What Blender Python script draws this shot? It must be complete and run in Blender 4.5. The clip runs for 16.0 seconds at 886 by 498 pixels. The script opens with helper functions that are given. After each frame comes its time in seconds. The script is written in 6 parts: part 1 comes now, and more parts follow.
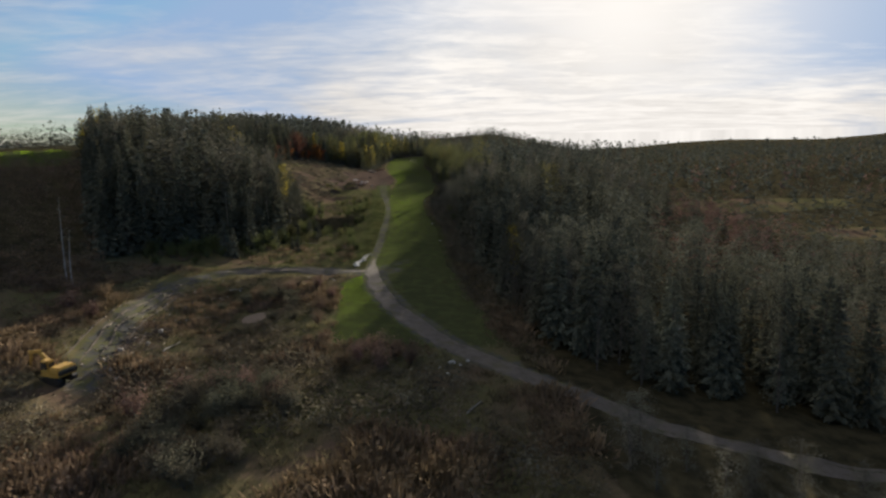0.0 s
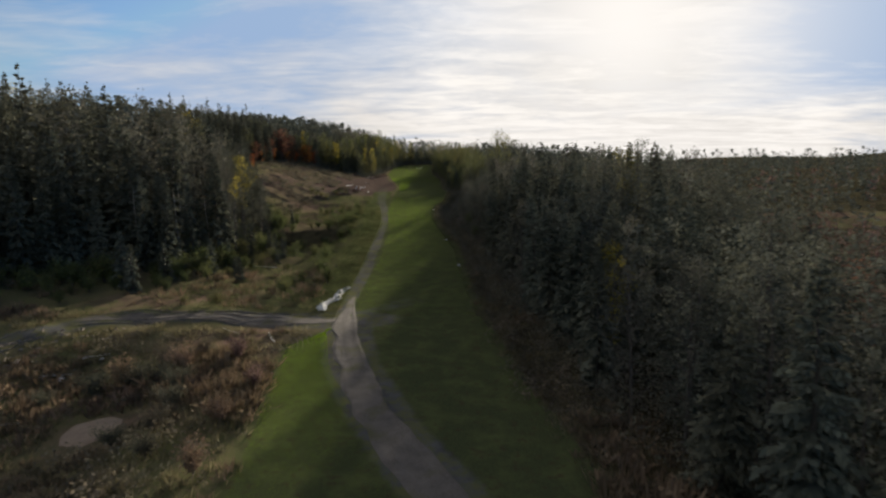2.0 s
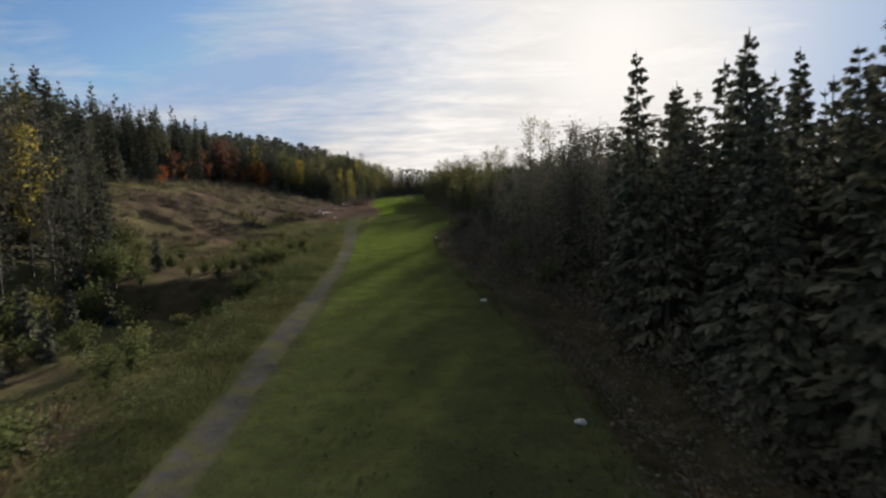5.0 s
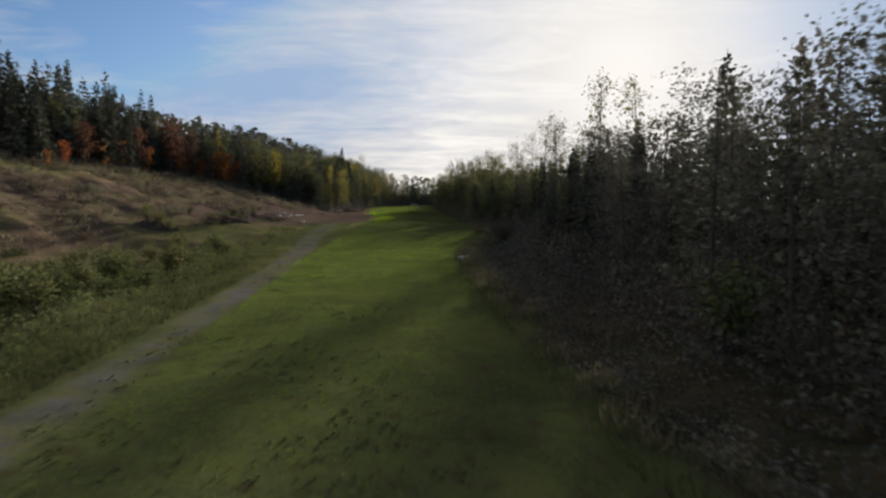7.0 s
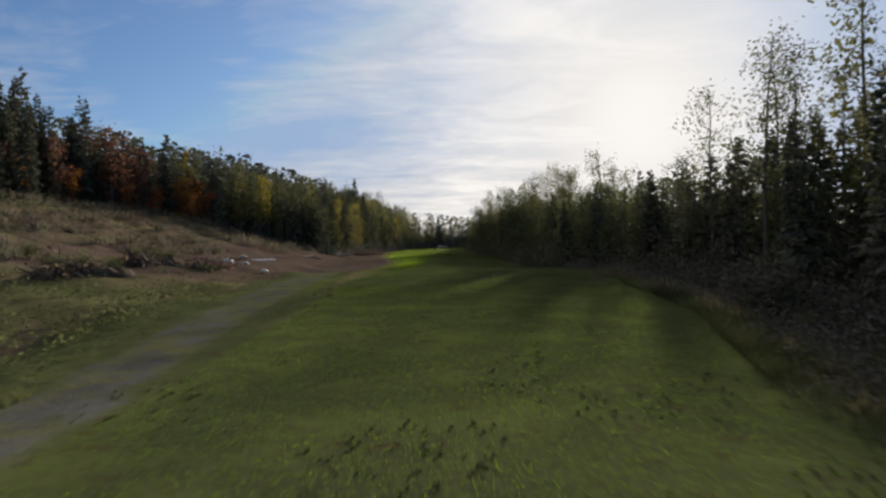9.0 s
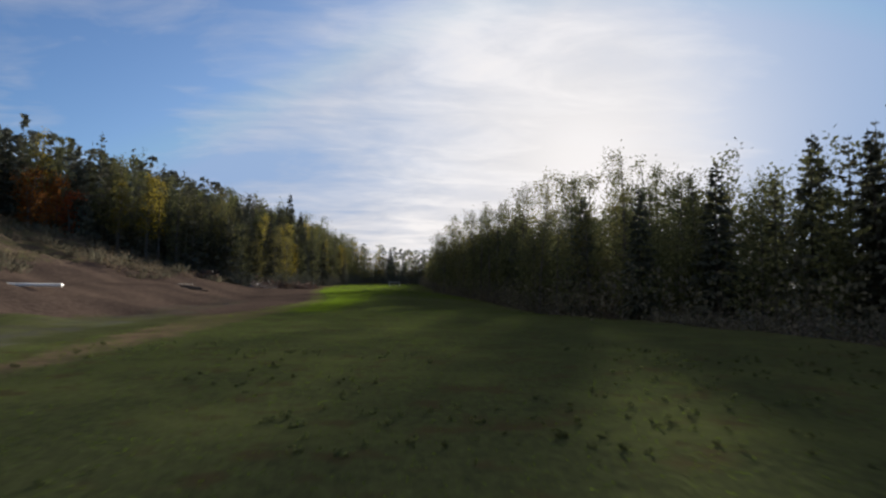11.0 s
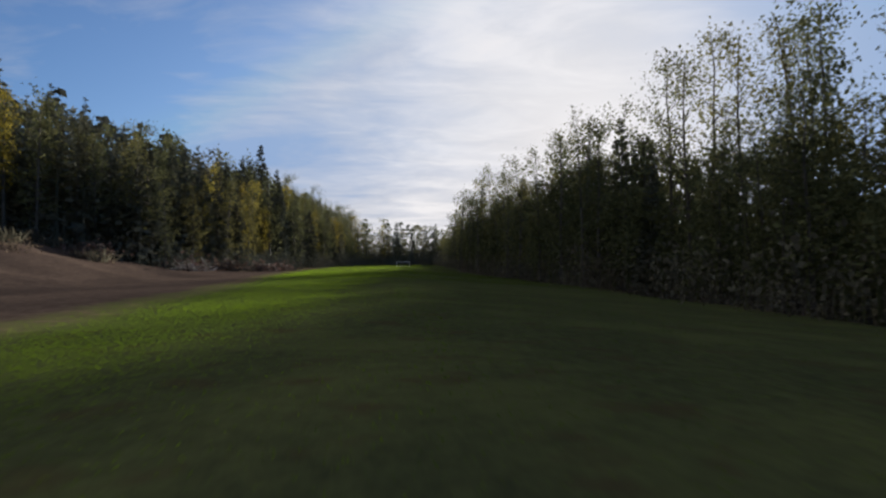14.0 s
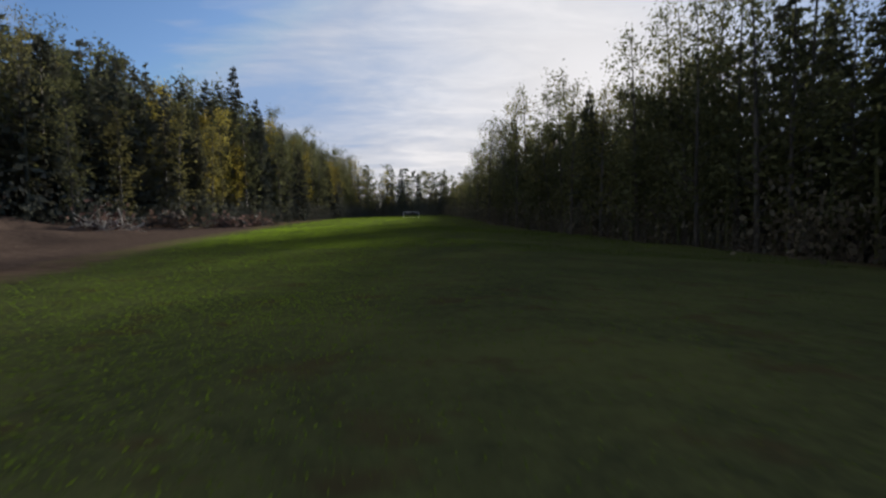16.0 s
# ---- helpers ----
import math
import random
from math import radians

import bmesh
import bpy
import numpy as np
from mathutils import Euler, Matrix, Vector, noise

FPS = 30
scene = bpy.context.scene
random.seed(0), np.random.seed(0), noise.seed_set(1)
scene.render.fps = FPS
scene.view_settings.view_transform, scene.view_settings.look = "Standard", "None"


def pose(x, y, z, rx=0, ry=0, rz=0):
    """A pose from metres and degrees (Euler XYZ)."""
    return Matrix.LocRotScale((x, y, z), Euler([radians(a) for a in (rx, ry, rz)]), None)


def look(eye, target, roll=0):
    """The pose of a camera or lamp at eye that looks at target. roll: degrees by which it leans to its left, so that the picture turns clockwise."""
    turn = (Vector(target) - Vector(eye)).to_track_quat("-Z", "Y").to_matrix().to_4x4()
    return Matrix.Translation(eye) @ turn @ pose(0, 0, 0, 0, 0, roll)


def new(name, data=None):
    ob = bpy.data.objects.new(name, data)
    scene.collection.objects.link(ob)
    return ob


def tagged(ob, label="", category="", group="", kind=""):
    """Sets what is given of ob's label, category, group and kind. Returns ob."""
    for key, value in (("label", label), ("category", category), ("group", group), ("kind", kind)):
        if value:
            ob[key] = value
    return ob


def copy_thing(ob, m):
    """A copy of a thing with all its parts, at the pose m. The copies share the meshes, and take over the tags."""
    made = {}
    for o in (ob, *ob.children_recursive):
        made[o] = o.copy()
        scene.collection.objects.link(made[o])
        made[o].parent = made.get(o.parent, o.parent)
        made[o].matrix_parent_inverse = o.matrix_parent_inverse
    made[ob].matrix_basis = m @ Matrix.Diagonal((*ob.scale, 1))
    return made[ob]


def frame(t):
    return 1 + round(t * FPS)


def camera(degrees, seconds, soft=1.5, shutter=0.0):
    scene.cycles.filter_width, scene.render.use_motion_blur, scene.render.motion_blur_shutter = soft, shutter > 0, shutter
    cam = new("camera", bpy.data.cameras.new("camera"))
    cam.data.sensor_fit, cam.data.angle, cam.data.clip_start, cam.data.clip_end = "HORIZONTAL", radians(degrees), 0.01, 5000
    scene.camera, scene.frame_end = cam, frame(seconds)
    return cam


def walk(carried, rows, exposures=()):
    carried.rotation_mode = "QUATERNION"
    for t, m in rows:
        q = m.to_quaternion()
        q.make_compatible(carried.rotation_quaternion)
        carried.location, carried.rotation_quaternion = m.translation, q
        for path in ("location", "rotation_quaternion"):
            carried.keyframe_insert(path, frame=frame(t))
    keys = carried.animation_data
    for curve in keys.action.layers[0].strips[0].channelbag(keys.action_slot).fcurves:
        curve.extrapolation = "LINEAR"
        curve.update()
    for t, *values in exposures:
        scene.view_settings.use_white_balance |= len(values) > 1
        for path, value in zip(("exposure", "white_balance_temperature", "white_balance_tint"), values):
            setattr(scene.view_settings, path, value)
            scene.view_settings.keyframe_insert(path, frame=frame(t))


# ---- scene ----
cam = camera(71.2, 16.0, soft=2.5, shutter=0.2)
METRES, EYE, TILT, LEAN, TURN = 280.0, 23.0, 3.0, 0.0, 0.0
ROWS = [
    (0.0, 0.0, 0.0, 0.0, -0.31, -13.27, 1.31),
    (0.5, -0.0013, 0.0411, -0.0083, -0.79, -12.64, 1.01),
    (1.0, -0.0029, 0.0809, -0.016, -1.16, -12.24, -0.12),
    (1.5, -0.0054, 0.1213, -0.0235, -0.86, -12.05, 0.15),
    (2.0, -0.0075, 0.1619, -0.0309, 0.29, -11.83, 0.94),
    (2.5, -0.009, 0.2012, -0.0384, 0.32, -11.81, 4.19),
    (3.0, -0.0101, 0.2382, -0.0443, -0.03, -11.78, 2.22),
    (3.5, -0.0114, 0.2744, -0.0499, -0.59, -11.05, 1.09),
    (4.0, -0.0136, 0.3116, -0.0569, -1.12, -9.79, 2.2),
    (6.5, -0.0233, 0.5069, -0.0846, 0.42, -6.99, 1.24),
    (7.0, -0.0241, 0.5403, -0.0878, -0.03, -6.53, 0.3),
    (7.5, -0.028, 0.5762, -0.0912, -0.51, -5.44, 0.25),
    (8.0, -0.0309, 0.6126, -0.094, -0.3, -3.73, 0.37),
    (8.5, -0.0336, 0.648, -0.0963, 0.96, -3.71, 0.77),
    (9.0, -0.0397, 0.6849, -0.0976, 1.82, -2.36, 1.49),
    (11.5, -0.0444, 0.8111, -0.1052, -3.16, 1.3, -0.99),
    (12.0, -0.0449, 0.8353, -0.1066, -2.38, 1.23, -0.4),
    (12.5, -0.0459, 0.858, -0.108, -1.3, 1.73, 0.17),
    (13.0, -0.0471, 0.8798, -0.1091, -0.34, 1.58, 1.28),
    (13.5, -0.0488, 0.9003, -0.1103, -0.52, 1.04, 1.68),
    (14.0, -0.0513, 0.9193, -0.1108, -2.23, -0.46, 0.39),
    (14.5, -0.0524, 0.9381, -0.1108, -1.74, -2.82, 0.65),
    (15.0, -0.0539, 0.9569, -0.1118, -0.58, -4.18, 0.04),
    (15.5, -0.0562, 0.9752, -0.113, -1.4, -0.74, -0.39),
    (16.0, -0.0575, 0.9897, -0.1127, -2.07, -5.1, 1.0),
]
walk(cam, [(t, pose(0, 0, EYE, TILT, LEAN, TURN) @ pose(METRES * x, METRES * y, METRES * z, 90 + pitch, roll, yaw)) for t, x, y, z, yaw, pitch, roll in ROWS],
     exposures=[(0.0, 1.5, 6800, 11), (4.2, 1.5, 6800, 11), (9.2, 1.45, 6750, 11), (11.3, 1.42, 6480, 13), (13.5, 1.38, 6400, 13), (16.0, 1.32, 6350, 13)])


# ---- sun, sky ----
SUN_AZ, SUN_EL = 16.0, 11.2          # degrees right of +y, above the horizon
sun_dir = Vector((math.sin(radians(SUN_AZ)) * math.cos(radians(SUN_EL)), math.cos(radians(SUN_AZ)) * math.cos(radians(SUN_EL)), math.sin(radians(SUN_EL))))
sun = new("sun", bpy.data.lights.new("sun", "SUN"))
sun.data.energy, sun.data.angle, sun.data.color = 5.0, radians(1.8), (1.0, 0.93, 0.80)
sun.matrix_world = look(sun_dir * 800, (0, 0, 0))


class Nodes:
    """A small helper to write node trees."""

    def __init__(self, tree):
        self.tree = tree
        tree.nodes.clear()

    def add(self, kind, **settings):
        n = self.tree.nodes.new(kind)
        for k, v in settings.items():
            if k in n.bl_rna.properties:
                setattr(n, k, v)
        return n

    def put(self, socket, value):
        if isinstance(value, bpy.types.NodeSocket):
            self.tree.links.new(value, socket)
        elif value is not None:
            socket.default_value = value

    def math(self, op, a, b=None, c=None, clamp=False):
        n = self.add("ShaderNodeMath", operation=op, use_clamp=clamp)
        for s, v in zip(n.inputs, (a, b, c)):
            self.put(s, v)
        return n.outputs[0]

    def vmath(self, op, a, b=None):
        n = self.add("ShaderNodeVectorMath", operation=op)
        self.put(n.inputs[0], a)
        self.put(n.inputs[1], b)
        return n.outputs["Value"] if op in ("DOT_PRODUCT", "LENGTH") else n.outputs[0]

    def ramp(self, x, lo, hi, a=0.0, b=1.0):
        n = self.add("ShaderNodeMapRange", clamp=True)
        for s, v in zip(n.inputs, (x, lo, hi, a, b)):
            self.put(s, v)
        return n.outputs[0]

    def mix(self, f, a, b, blend="MIX"):
        n = self.add("ShaderNodeMix", data_type="RGBA", blend_type=blend)
        self.put(n.inputs[0], f)
        for s, v in ((n.inputs[6], a), (n.inputs[7], b)):
            self.put(s, (*v, 1.0) if isinstance(v, tuple) and len(v) == 3 else v)
        return n.outputs[2]

    def noise(self, vec, scale, detail=4.0, rough=0.55, dist=0.0):
        n = self.add("ShaderNodeTexNoise")
        self.put(n.inputs["Vector"], vec)
        n.inputs["Scale"].default_value, n.inputs["Detail"].default_value = scale, detail
        n.inputs["Roughness"].default_value, n.inputs["Distortion"].default_value = rough, dist
        return n.outputs["Fac"]

    def voronoi(self, vec, scale):
        n = self.add("ShaderNodeTexVoronoi")
        self.put(n.inputs["Vector"], vec)
        n.inputs["Scale"].default_value = scale
        return n.outputs["Distance"]

    def scaled(self, vec, x, y, z):
        n = self.add("ShaderNodeMapping")
        self.put(n.inputs["Vector"], vec)
        n.inputs["Scale"].default_value = (x, y, z)
        return n.outputs[0]

    def bump(self, height, strength, distance):
        n = self.add("ShaderNodeBump")
        n.inputs["Strength"].default_value, n.inputs["Distance"].default_value = strength, distance
        self.put(n.inputs["Height"], height)
        return n.outputs[0]


def make_sky():
    world = bpy.data.worlds.new("sky")
    scene.world = world
    world.use_nodes = True
    n = Nodes(world.node_tree)
    way = n.add("ShaderNodeTexCoord").outputs["Generated"]
    sky = n.add("ShaderNodeTexSky", sky_type="NISHITA", sun_disc=False, sun_elevation=radians(SUN_EL), sun_rotation=radians(SUN_AZ), altitude=200.0, dust_density=1.2)
    sep = n.add("ShaderNodeSeparateXYZ")
    n.put(sep.inputs[0], way)
    up = n.math("MAXIMUM", sep.outputs[2], 0.0)
    # a high cloud deck, seen in perspective
    lift = n.math("ADD", up, 0.10)
    comb = n.add("ShaderNodeCombineXYZ")
    n.put(comb.inputs[0], n.math("DIVIDE", sep.outputs[0], lift))
    n.put(comb.inputs[1], n.math("DIVIDE", sep.outputs[1], lift))
    deck = comb.outputs[0]
    broad = n.noise(n.scaled(deck, 0.42, 0.30, 1.0), 1.0, 5.0, 0.55, 0.6)
    slant = n.add("ShaderNodeMapping")
    n.put(slant.inputs["Vector"], deck)
    slant.inputs["Rotation"].default_value = (0.0, 0.0, 0.5)
    slant.inputs["Scale"].default_value = (0.55, 1.25, 1.0)
    wisps = n.noise(slant.outputs[0], 1.6, 7.0, 0.62, 0.7)
    flecks = n.noise(n.scaled(deck, 1.0, 1.5, 1.0), 2.6, 6.0, 0.62, 0.8)
    near = n.vmath("DOT_PRODUCT", way, tuple(sun_dir))
    glow = n.math("POWER", n.math("MAXIMUM", near, 0.0), 17.0)
    core = n.math("POWER", n.math("MAXIMUM", near, 0.0), 70.0)
    amount = n.math("ADD", n.math("MULTIPLY", broad, 1.0), n.math("ADD", n.math("MULTIPLY", wisps, 0.42), n.math("MULTIPLY", flecks, 0.22)))
    amount = n.math("ADD", amount, n.math("MULTIPLY", glow, 0.20))
    amount = n.math("ADD", amount, n.math("MULTIPLY", n.ramp(sep.outputs[2], 0.0, 0.16, 0.30, 0.0), n.ramp(near, 0.76, 0.94, 0.35, 1.0)))
    # a thin unseen sheet of cloud overhead, added to brighten the fill light
    amount = n.math("ADD", amount, n.ramp(sep.outputs[2], 0.46, 0.75, 0.0, 0.30))
    # the bank of cloud thins out to the right of the sun
    aside = n.math("DIVIDE", sep.outputs[0], n.math("MAXIMUM", sep.outputs[1], 0.05))
    amount = n.math("SUBTRACT", amount, n.math("MULTIPLY", n.ramp(aside, 0.36, 0.75, 0.0, 0.34), n.ramp(sep.outputs[2], 0.03, 0.14)))
    cover = n.ramp(amount, 0.74, 1.14)
    bright = n.math("ADD", n.math("ADD", 0.262, n.math("MULTIPLY", glow, 0.16)), n.math("MULTIPLY", core, 0.3))
    bright = n.math("MULTIPLY", n.math("MINIMUM", bright, 0.345), n.math("MAXIMUM", n.ramp(n.math("ADD", n.math("MULTIPLY", wisps, 0.6), n.math("MULTIPLY", flecks, 0.4)), 0.36, 0.58, 0.78, 1.0), n.math("POWER", n.math("MAXIMUM", near, 0.0), 26.0)))
    tone = n.add("ShaderNodeCombineXYZ")
    for s, f in zip(tone.inputs, (1.0, 0.985, 0.965)):
        n.put(s, n.math("MULTIPLY", bright, f))
    clear = n.vmath("SCALE", sky.outputs[0])
    clear_node = clear.node
    clear_node.inputs["Scale"].default_value = 0.037
    tint = n.mix(1.0, clear, (0.58, 0.86, 1.32), "MULTIPLY")
    halo = n.math("POWER", n.math("MAXIMUM", near, 0.0), 32.0)
    most = n.mix(halo, (0.112, 0.164, 0.250), (0.352, 0.348, 0.343))
    tint = n.vmath("MINIMUM", tint, most)
    colour = n.mix(cover, tint, tone.outputs[0])
    back = n.add("ShaderNodeBackground")
    n.put(back.inputs[0], colour)
    back.inputs[1].default_value = 1.0
    n.put(n.add("ShaderNodeOutputWorld").inputs[0], back.outputs[0])


make_sky()


# ---- materials ----
def material(name):
    m = bpy.data.materials.new(name)
    m.use_nodes = True
    return m, Nodes(m.node_tree)


def surface(n, colour, rough=0.8, normal=None, metal=0.0, translucent=0.0, back_colour=None, shine=0.25):
    b = n.add("ShaderNodeBsdfPrincipled")
    n.put(b.inputs["Base Color"], (*colour, 1.0) if isinstance(colour, tuple) else colour)
    n.put(b.inputs["Roughness"], rough)
    n.put(b.inputs["Metallic"], metal)
    n.put(b.inputs["Specular IOR Level"], shine)
    if normal is not None:
        n.put(b.inputs["Normal"], normal)
    out = b.outputs[0]
    if translucent:
        t = n.add("ShaderNodeBsdfTranslucent")
        c = back_colour if back_colour is not None else colour
        n.put(t.inputs[0], (*c, 1.0) if isinstance(c, tuple) else c)
        mixer = n.add("ShaderNodeMixShader")
        mixer.inputs[0].default_value = translucent
        n.put(mixer.inputs[1], out)
        n.put(mixer.inputs[2], t.outputs[0])
        out = mixer.outputs[0]
    n.put(n.add("ShaderNodeOutputMaterial").inputs[0], out)
    return b


def here(n):
    return n.add("ShaderNodeNewGeometry").outputs["Position"]


def leaf_material(name, dark, light, other, translucent=0.45, through_leaf=None):
    """Foliage: varies leaf by leaf, tree by tree and over wide patches."""
    m, n = material(name)
    island = n.add("ShaderNodeNewGeometry").outputs["Random Per Island"]
    tree = n.add("ShaderNodeObjectInfo").outputs["Random"]
    patch = n.noise(here(n), 0.09, 3.0)
    c = n.mix(island, dark, light)
    c = n.mix(n.ramp(n.math("ADD", n.math("MULTIPLY", tree, 0.6), n.math("MULTIPLY", patch, 0.6)), 0.55, 1.0), c, other)
    # crown by crown, light and dark
    crown = n.noise(n.scaled(here(n), 1.0, 1.0, 0.3), 0.34, 2.0)
    c = n.mix(1.0, c, n.ramp(crown, 0.36, 0.64, 0.62, 1.28), "MULTIPLY")
    surface(n, c, 0.75, None, 0.0, translucent, through_leaf, 0.0)
    return m


M_SPRUCE = leaf_material("spruce_needles", (0.060, 0.067, 0.053), (0.113, 0.120, 0.089), (0.113, 0.110, 0.077), 0.12)
M_ASPEN = leaf_material("aspen_leaves", (0.069, 0.077, 0.040), (0.134, 0.139, 0.060), (0.168, 0.150, 0.054), 0.24)
# greyed aspen green: shade of the backlit wood is put into the colour
M_GREYED_LEAF = leaf_material("shade_greyed_leaves", (0.074, 0.077, 0.060), (0.130, 0.130, 0.096), (0.134, 0.118, 0.094), 0.12)
M_YELLOW = leaf_material("yellow_leaves", (0.13, 0.110, 0.022), (0.25, 0.200, 0.036), (0.16, 0.145, 0.040))
M_ORANGE = leaf_material("orange_leaves", (0.16, 0.060, 0.020), (0.27, 0.115, 0.030), (0.21, 0.050, 0.026), 0.4)
M_SCRUB = leaf_material("scrub_leaves", (0.076, 0.071, 0.053), (0.149, 0.138, 0.094), (0.167, 0.115, 0.081), 0.2)
M_RUST = leaf_material("rusty_twigs", (0.101, 0.064, 0.056), (0.207, 0.136, 0.113), (0.167, 0.124, 0.071), 0.14)
# dulled green for far woods and brush: haze and shade put into the colour
M_DULLED_WOOD = leaf_material("haze_and_shade_foliage", (0.062, 0.069, 0.058), (0.112, 0.120, 0.094), (0.138, 0.106, 0.092), 0.12)
M_WILLOW = leaf_material("willow_leaves", (0.052, 0.054, 0.038), (0.110, 0.108, 0.075), (0.105, 0.084, 0.064), 0.15)
M_MAROON = leaf_material("maroon_leaves", (0.095, 0.045, 0.032), (0.165, 0.080, 0.052), (0.135, 0.060, 0.034), 0.25)
M_HERB = leaf_material("herb_leaves", (0.058, 0.070, 0.031), (0.108, 0.124, 0.047), (0.130, 0.112, 0.052), 0.2)
M_STRAW = leaf_material("dry_grass", (0.084, 0.074, 0.040), (0.172, 0.148, 0.083), (0.124, 0.120, 0.050), 0.25)
M_BLADE = leaf_material("grass_blades", (0.042, 0.045, 0.028), (0.066, 0.072, 0.039), (0.074, 0.074, 0.041), 0.58, (0.092, 0.150, 0.009))


def bark_material(name, a, b):
    m, n = material(name)
    p = here(n)
    f = n.noise(n.scaled(p, 6, 6, 1.5), 1.0, 5.0)
    c = n.mix(n.ramp(f, 0.35, 0.65), a, b)
    surface(n, c, 0.9, n.bump(f, 0.5, 0.02))
    return m


M_BARK = bark_material("grey_brown_bark", (0.04, 0.033, 0.027), (0.11, 0.094, 0.078))
M_PALE_BARK = bark_material("pale_bark", (0.042, 0.037, 0.031), (0.115, 0.105, 0.090))
M_DEAD = bark_material("weathered_wood", (0.18, 0.163, 0.138), (0.40, 0.375, 0.33))


def ground_material():
    m, n = material("open_ground")
    p = here(n)
    cover = n.add("ShaderNodeVertexColor", layer_name="cover")
    sep = n.add("ShaderNodeSeparateColor")
    n.put(sep.inputs[0], cover.outputs[0])
    fine = n.noise(p, 3.5, 6.0, 0.65)
    mid = n.noise(p, 0.55, 5.0, 0.6)
    wide = n.noise(p, 0.07, 4.0)
    wob = n.math("MULTIPLY", n.math("SUBTRACT", n.noise(p, 0.9, 5.0, 0.65), 0.5), 0.75)
    # rough heath: straw, brown herbs, moss and bare patches
    heath = n.mix(n.ramp(mid, 0.32, 0.66), (0.052, 0.038, 0.030), (0.122, 0.086, 0.060))
    heath = n.mix(n.ramp(wide, 0.36, 0.54), heath, (0.080, 0.080, 0.036))
    heath = n.mix(n.ramp(fine, 0.5, 0.8), heath, (0.150, 0.098, 0.076))
    # mown grass
    blades = n.noise(n.scaled(p, 9, 5, 9), 1.0, 6.0, 0.7)
    grass = n.mix(n.ramp(blades, 0.3, 0.7), (0.033, 0.038, 0.020), (0.062, 0.072, 0.030))
    grass = n.mix(n.ramp(mid, 0.45, 0.75), grass, (0.074, 0.083, 0.032))
    grass = n.mix(n.ramp(n.noise(p, 1.8, 4.0), 0.56, 0.68, 0.0, 0.75), grass, (0.050, 0.040, 0.022))
    # bare earth and gravel
    stones = n.voronoi(p, 7.0)
    earth = n.mix(n.ramp(fine, 0.3, 0.7), (0.042, 0.031, 0.026), (0.094, 0.069, 0.055))
    earth = n.mix(n.ramp(stones, 0.0, 0.28, 0.55, 0.0), earth, (0.20, 0.165, 0.13))
    # forest floor; its dark colour also stands in for shade at ditch and hollow
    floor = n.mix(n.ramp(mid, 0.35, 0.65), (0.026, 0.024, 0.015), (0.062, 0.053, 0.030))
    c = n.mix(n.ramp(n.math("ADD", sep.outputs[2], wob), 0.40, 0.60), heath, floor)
    c = n.mix(n.ramp(n.math("ADD", sep.outputs[1], wob), 0.40, 0.62), c, earth)
    c = n.mix(n.ramp(n.math("ADD", sep.outputs[0], n.math("MULTIPLY", wob, 1.25)), 0.36, 0.64), c, grass)
    lane = n.mix(n.ramp(mid, 0.3, 0.7), (0.047, 0.046, 0.044), (0.087, 0.085, 0.081))
    lane = n.mix(n.ramp(stones, 0.0, 0.28, 0.35, 0.0), lane, (0.18, 0.168, 0.155))
    lane = n.mix(n.ramp(n.noise(p, 0.8, 5.0, 0.65), 0.43, 0.60, 0.0, 0.9), lane, (0.085, 0.085, 0.038))
    c = n.mix(n.ramp(n.math("ADD", cover.outputs[1], wob), 0.40, 0.75), c, lane)
    h = n.math("ADD", n.math("MULTIPLY", fine, 0.5), n.math("MULTIPLY", blades, 0.5))
    surface(n, c, 1.0, n.bump(h, 0.7, 0.06), shine=0.0)
    return m


def gravel_material():
    m, n = material("track_gravel")
    p = here(n)
    fine = n.noise(p, 9.0, 6.0, 0.7)
    mid = n.noise(p, 0.8, 5.0, 0.6)
    stones = n.voronoi(p, 14.0)
    c = n.mix(n.ramp(mid, 0.3, 0.7), (0.068, 0.060, 0.051), (0.124, 0.108, 0.091))
    c = n.mix(n.ramp(fine, 0.45, 0.75), c, (0.150, 0.132, 0.112))
    c = n.mix(n.ramp(stones, 0.0, 0.25, 0.5, 0.0), c, (0.21, 0.185, 0.155))
    c = n.mix(n.ramp(n.noise(p, 0.35, 4.0), 0.56, 0.70, 0.0, 0.75), c, (0.085, 0.080, 0.038))
    surface(n, c, 0.95, n.bump(n.math("ADD", fine, stones), 0.6, 0.04), shine=0.05)
    return m


def plain_material(name, a, b, rough=0.6, scale=3.0, metal=0.0, bump=0.2, shine=0.5):
    m, n = material(name)
    p = here(n)
    f = n.noise(p, scale, 5.0, 0.6)
    g = n.noise(p, scale * 7.0, 4.0, 0.6)
    c = n.mix(n.ramp(n.math("ADD", n.math("MULTIPLY", f, 0.7), n.math("MULTIPLY", g, 0.3)), 0.35, 0.65), a, b)
    surface(n, c, rough, n.bump(g, bump, 0.02), metal, shine=shine)
    return m


M_GROUND = ground_material()
M_GRAVEL = gravel_material()
M_SHEET = plain_material("white_plastic", (0.20, 0.20, 0.19), (0.62, 0.62, 0.59), 0.85, 3.2, 0.0, 0.6)
M_STONE = plain_material("grey_stone", (0.036, 0.028, 0.022), (0.078, 0.066, 0.054), 1.0, 1.5, 0.0, 0.6, 0.0)
M_YELLOW_PAINT = plain_material("worn_yellow_paint", (0.32, 0.18, 0.03), (0.50, 0.30, 0.06), 0.6, 1.5)
M_STEEL = plain_material("dark_dirty_steel", (0.02, 0.02, 0.02), (0.07, 0.06, 0.05), 0.6, 3.0, 0.4)
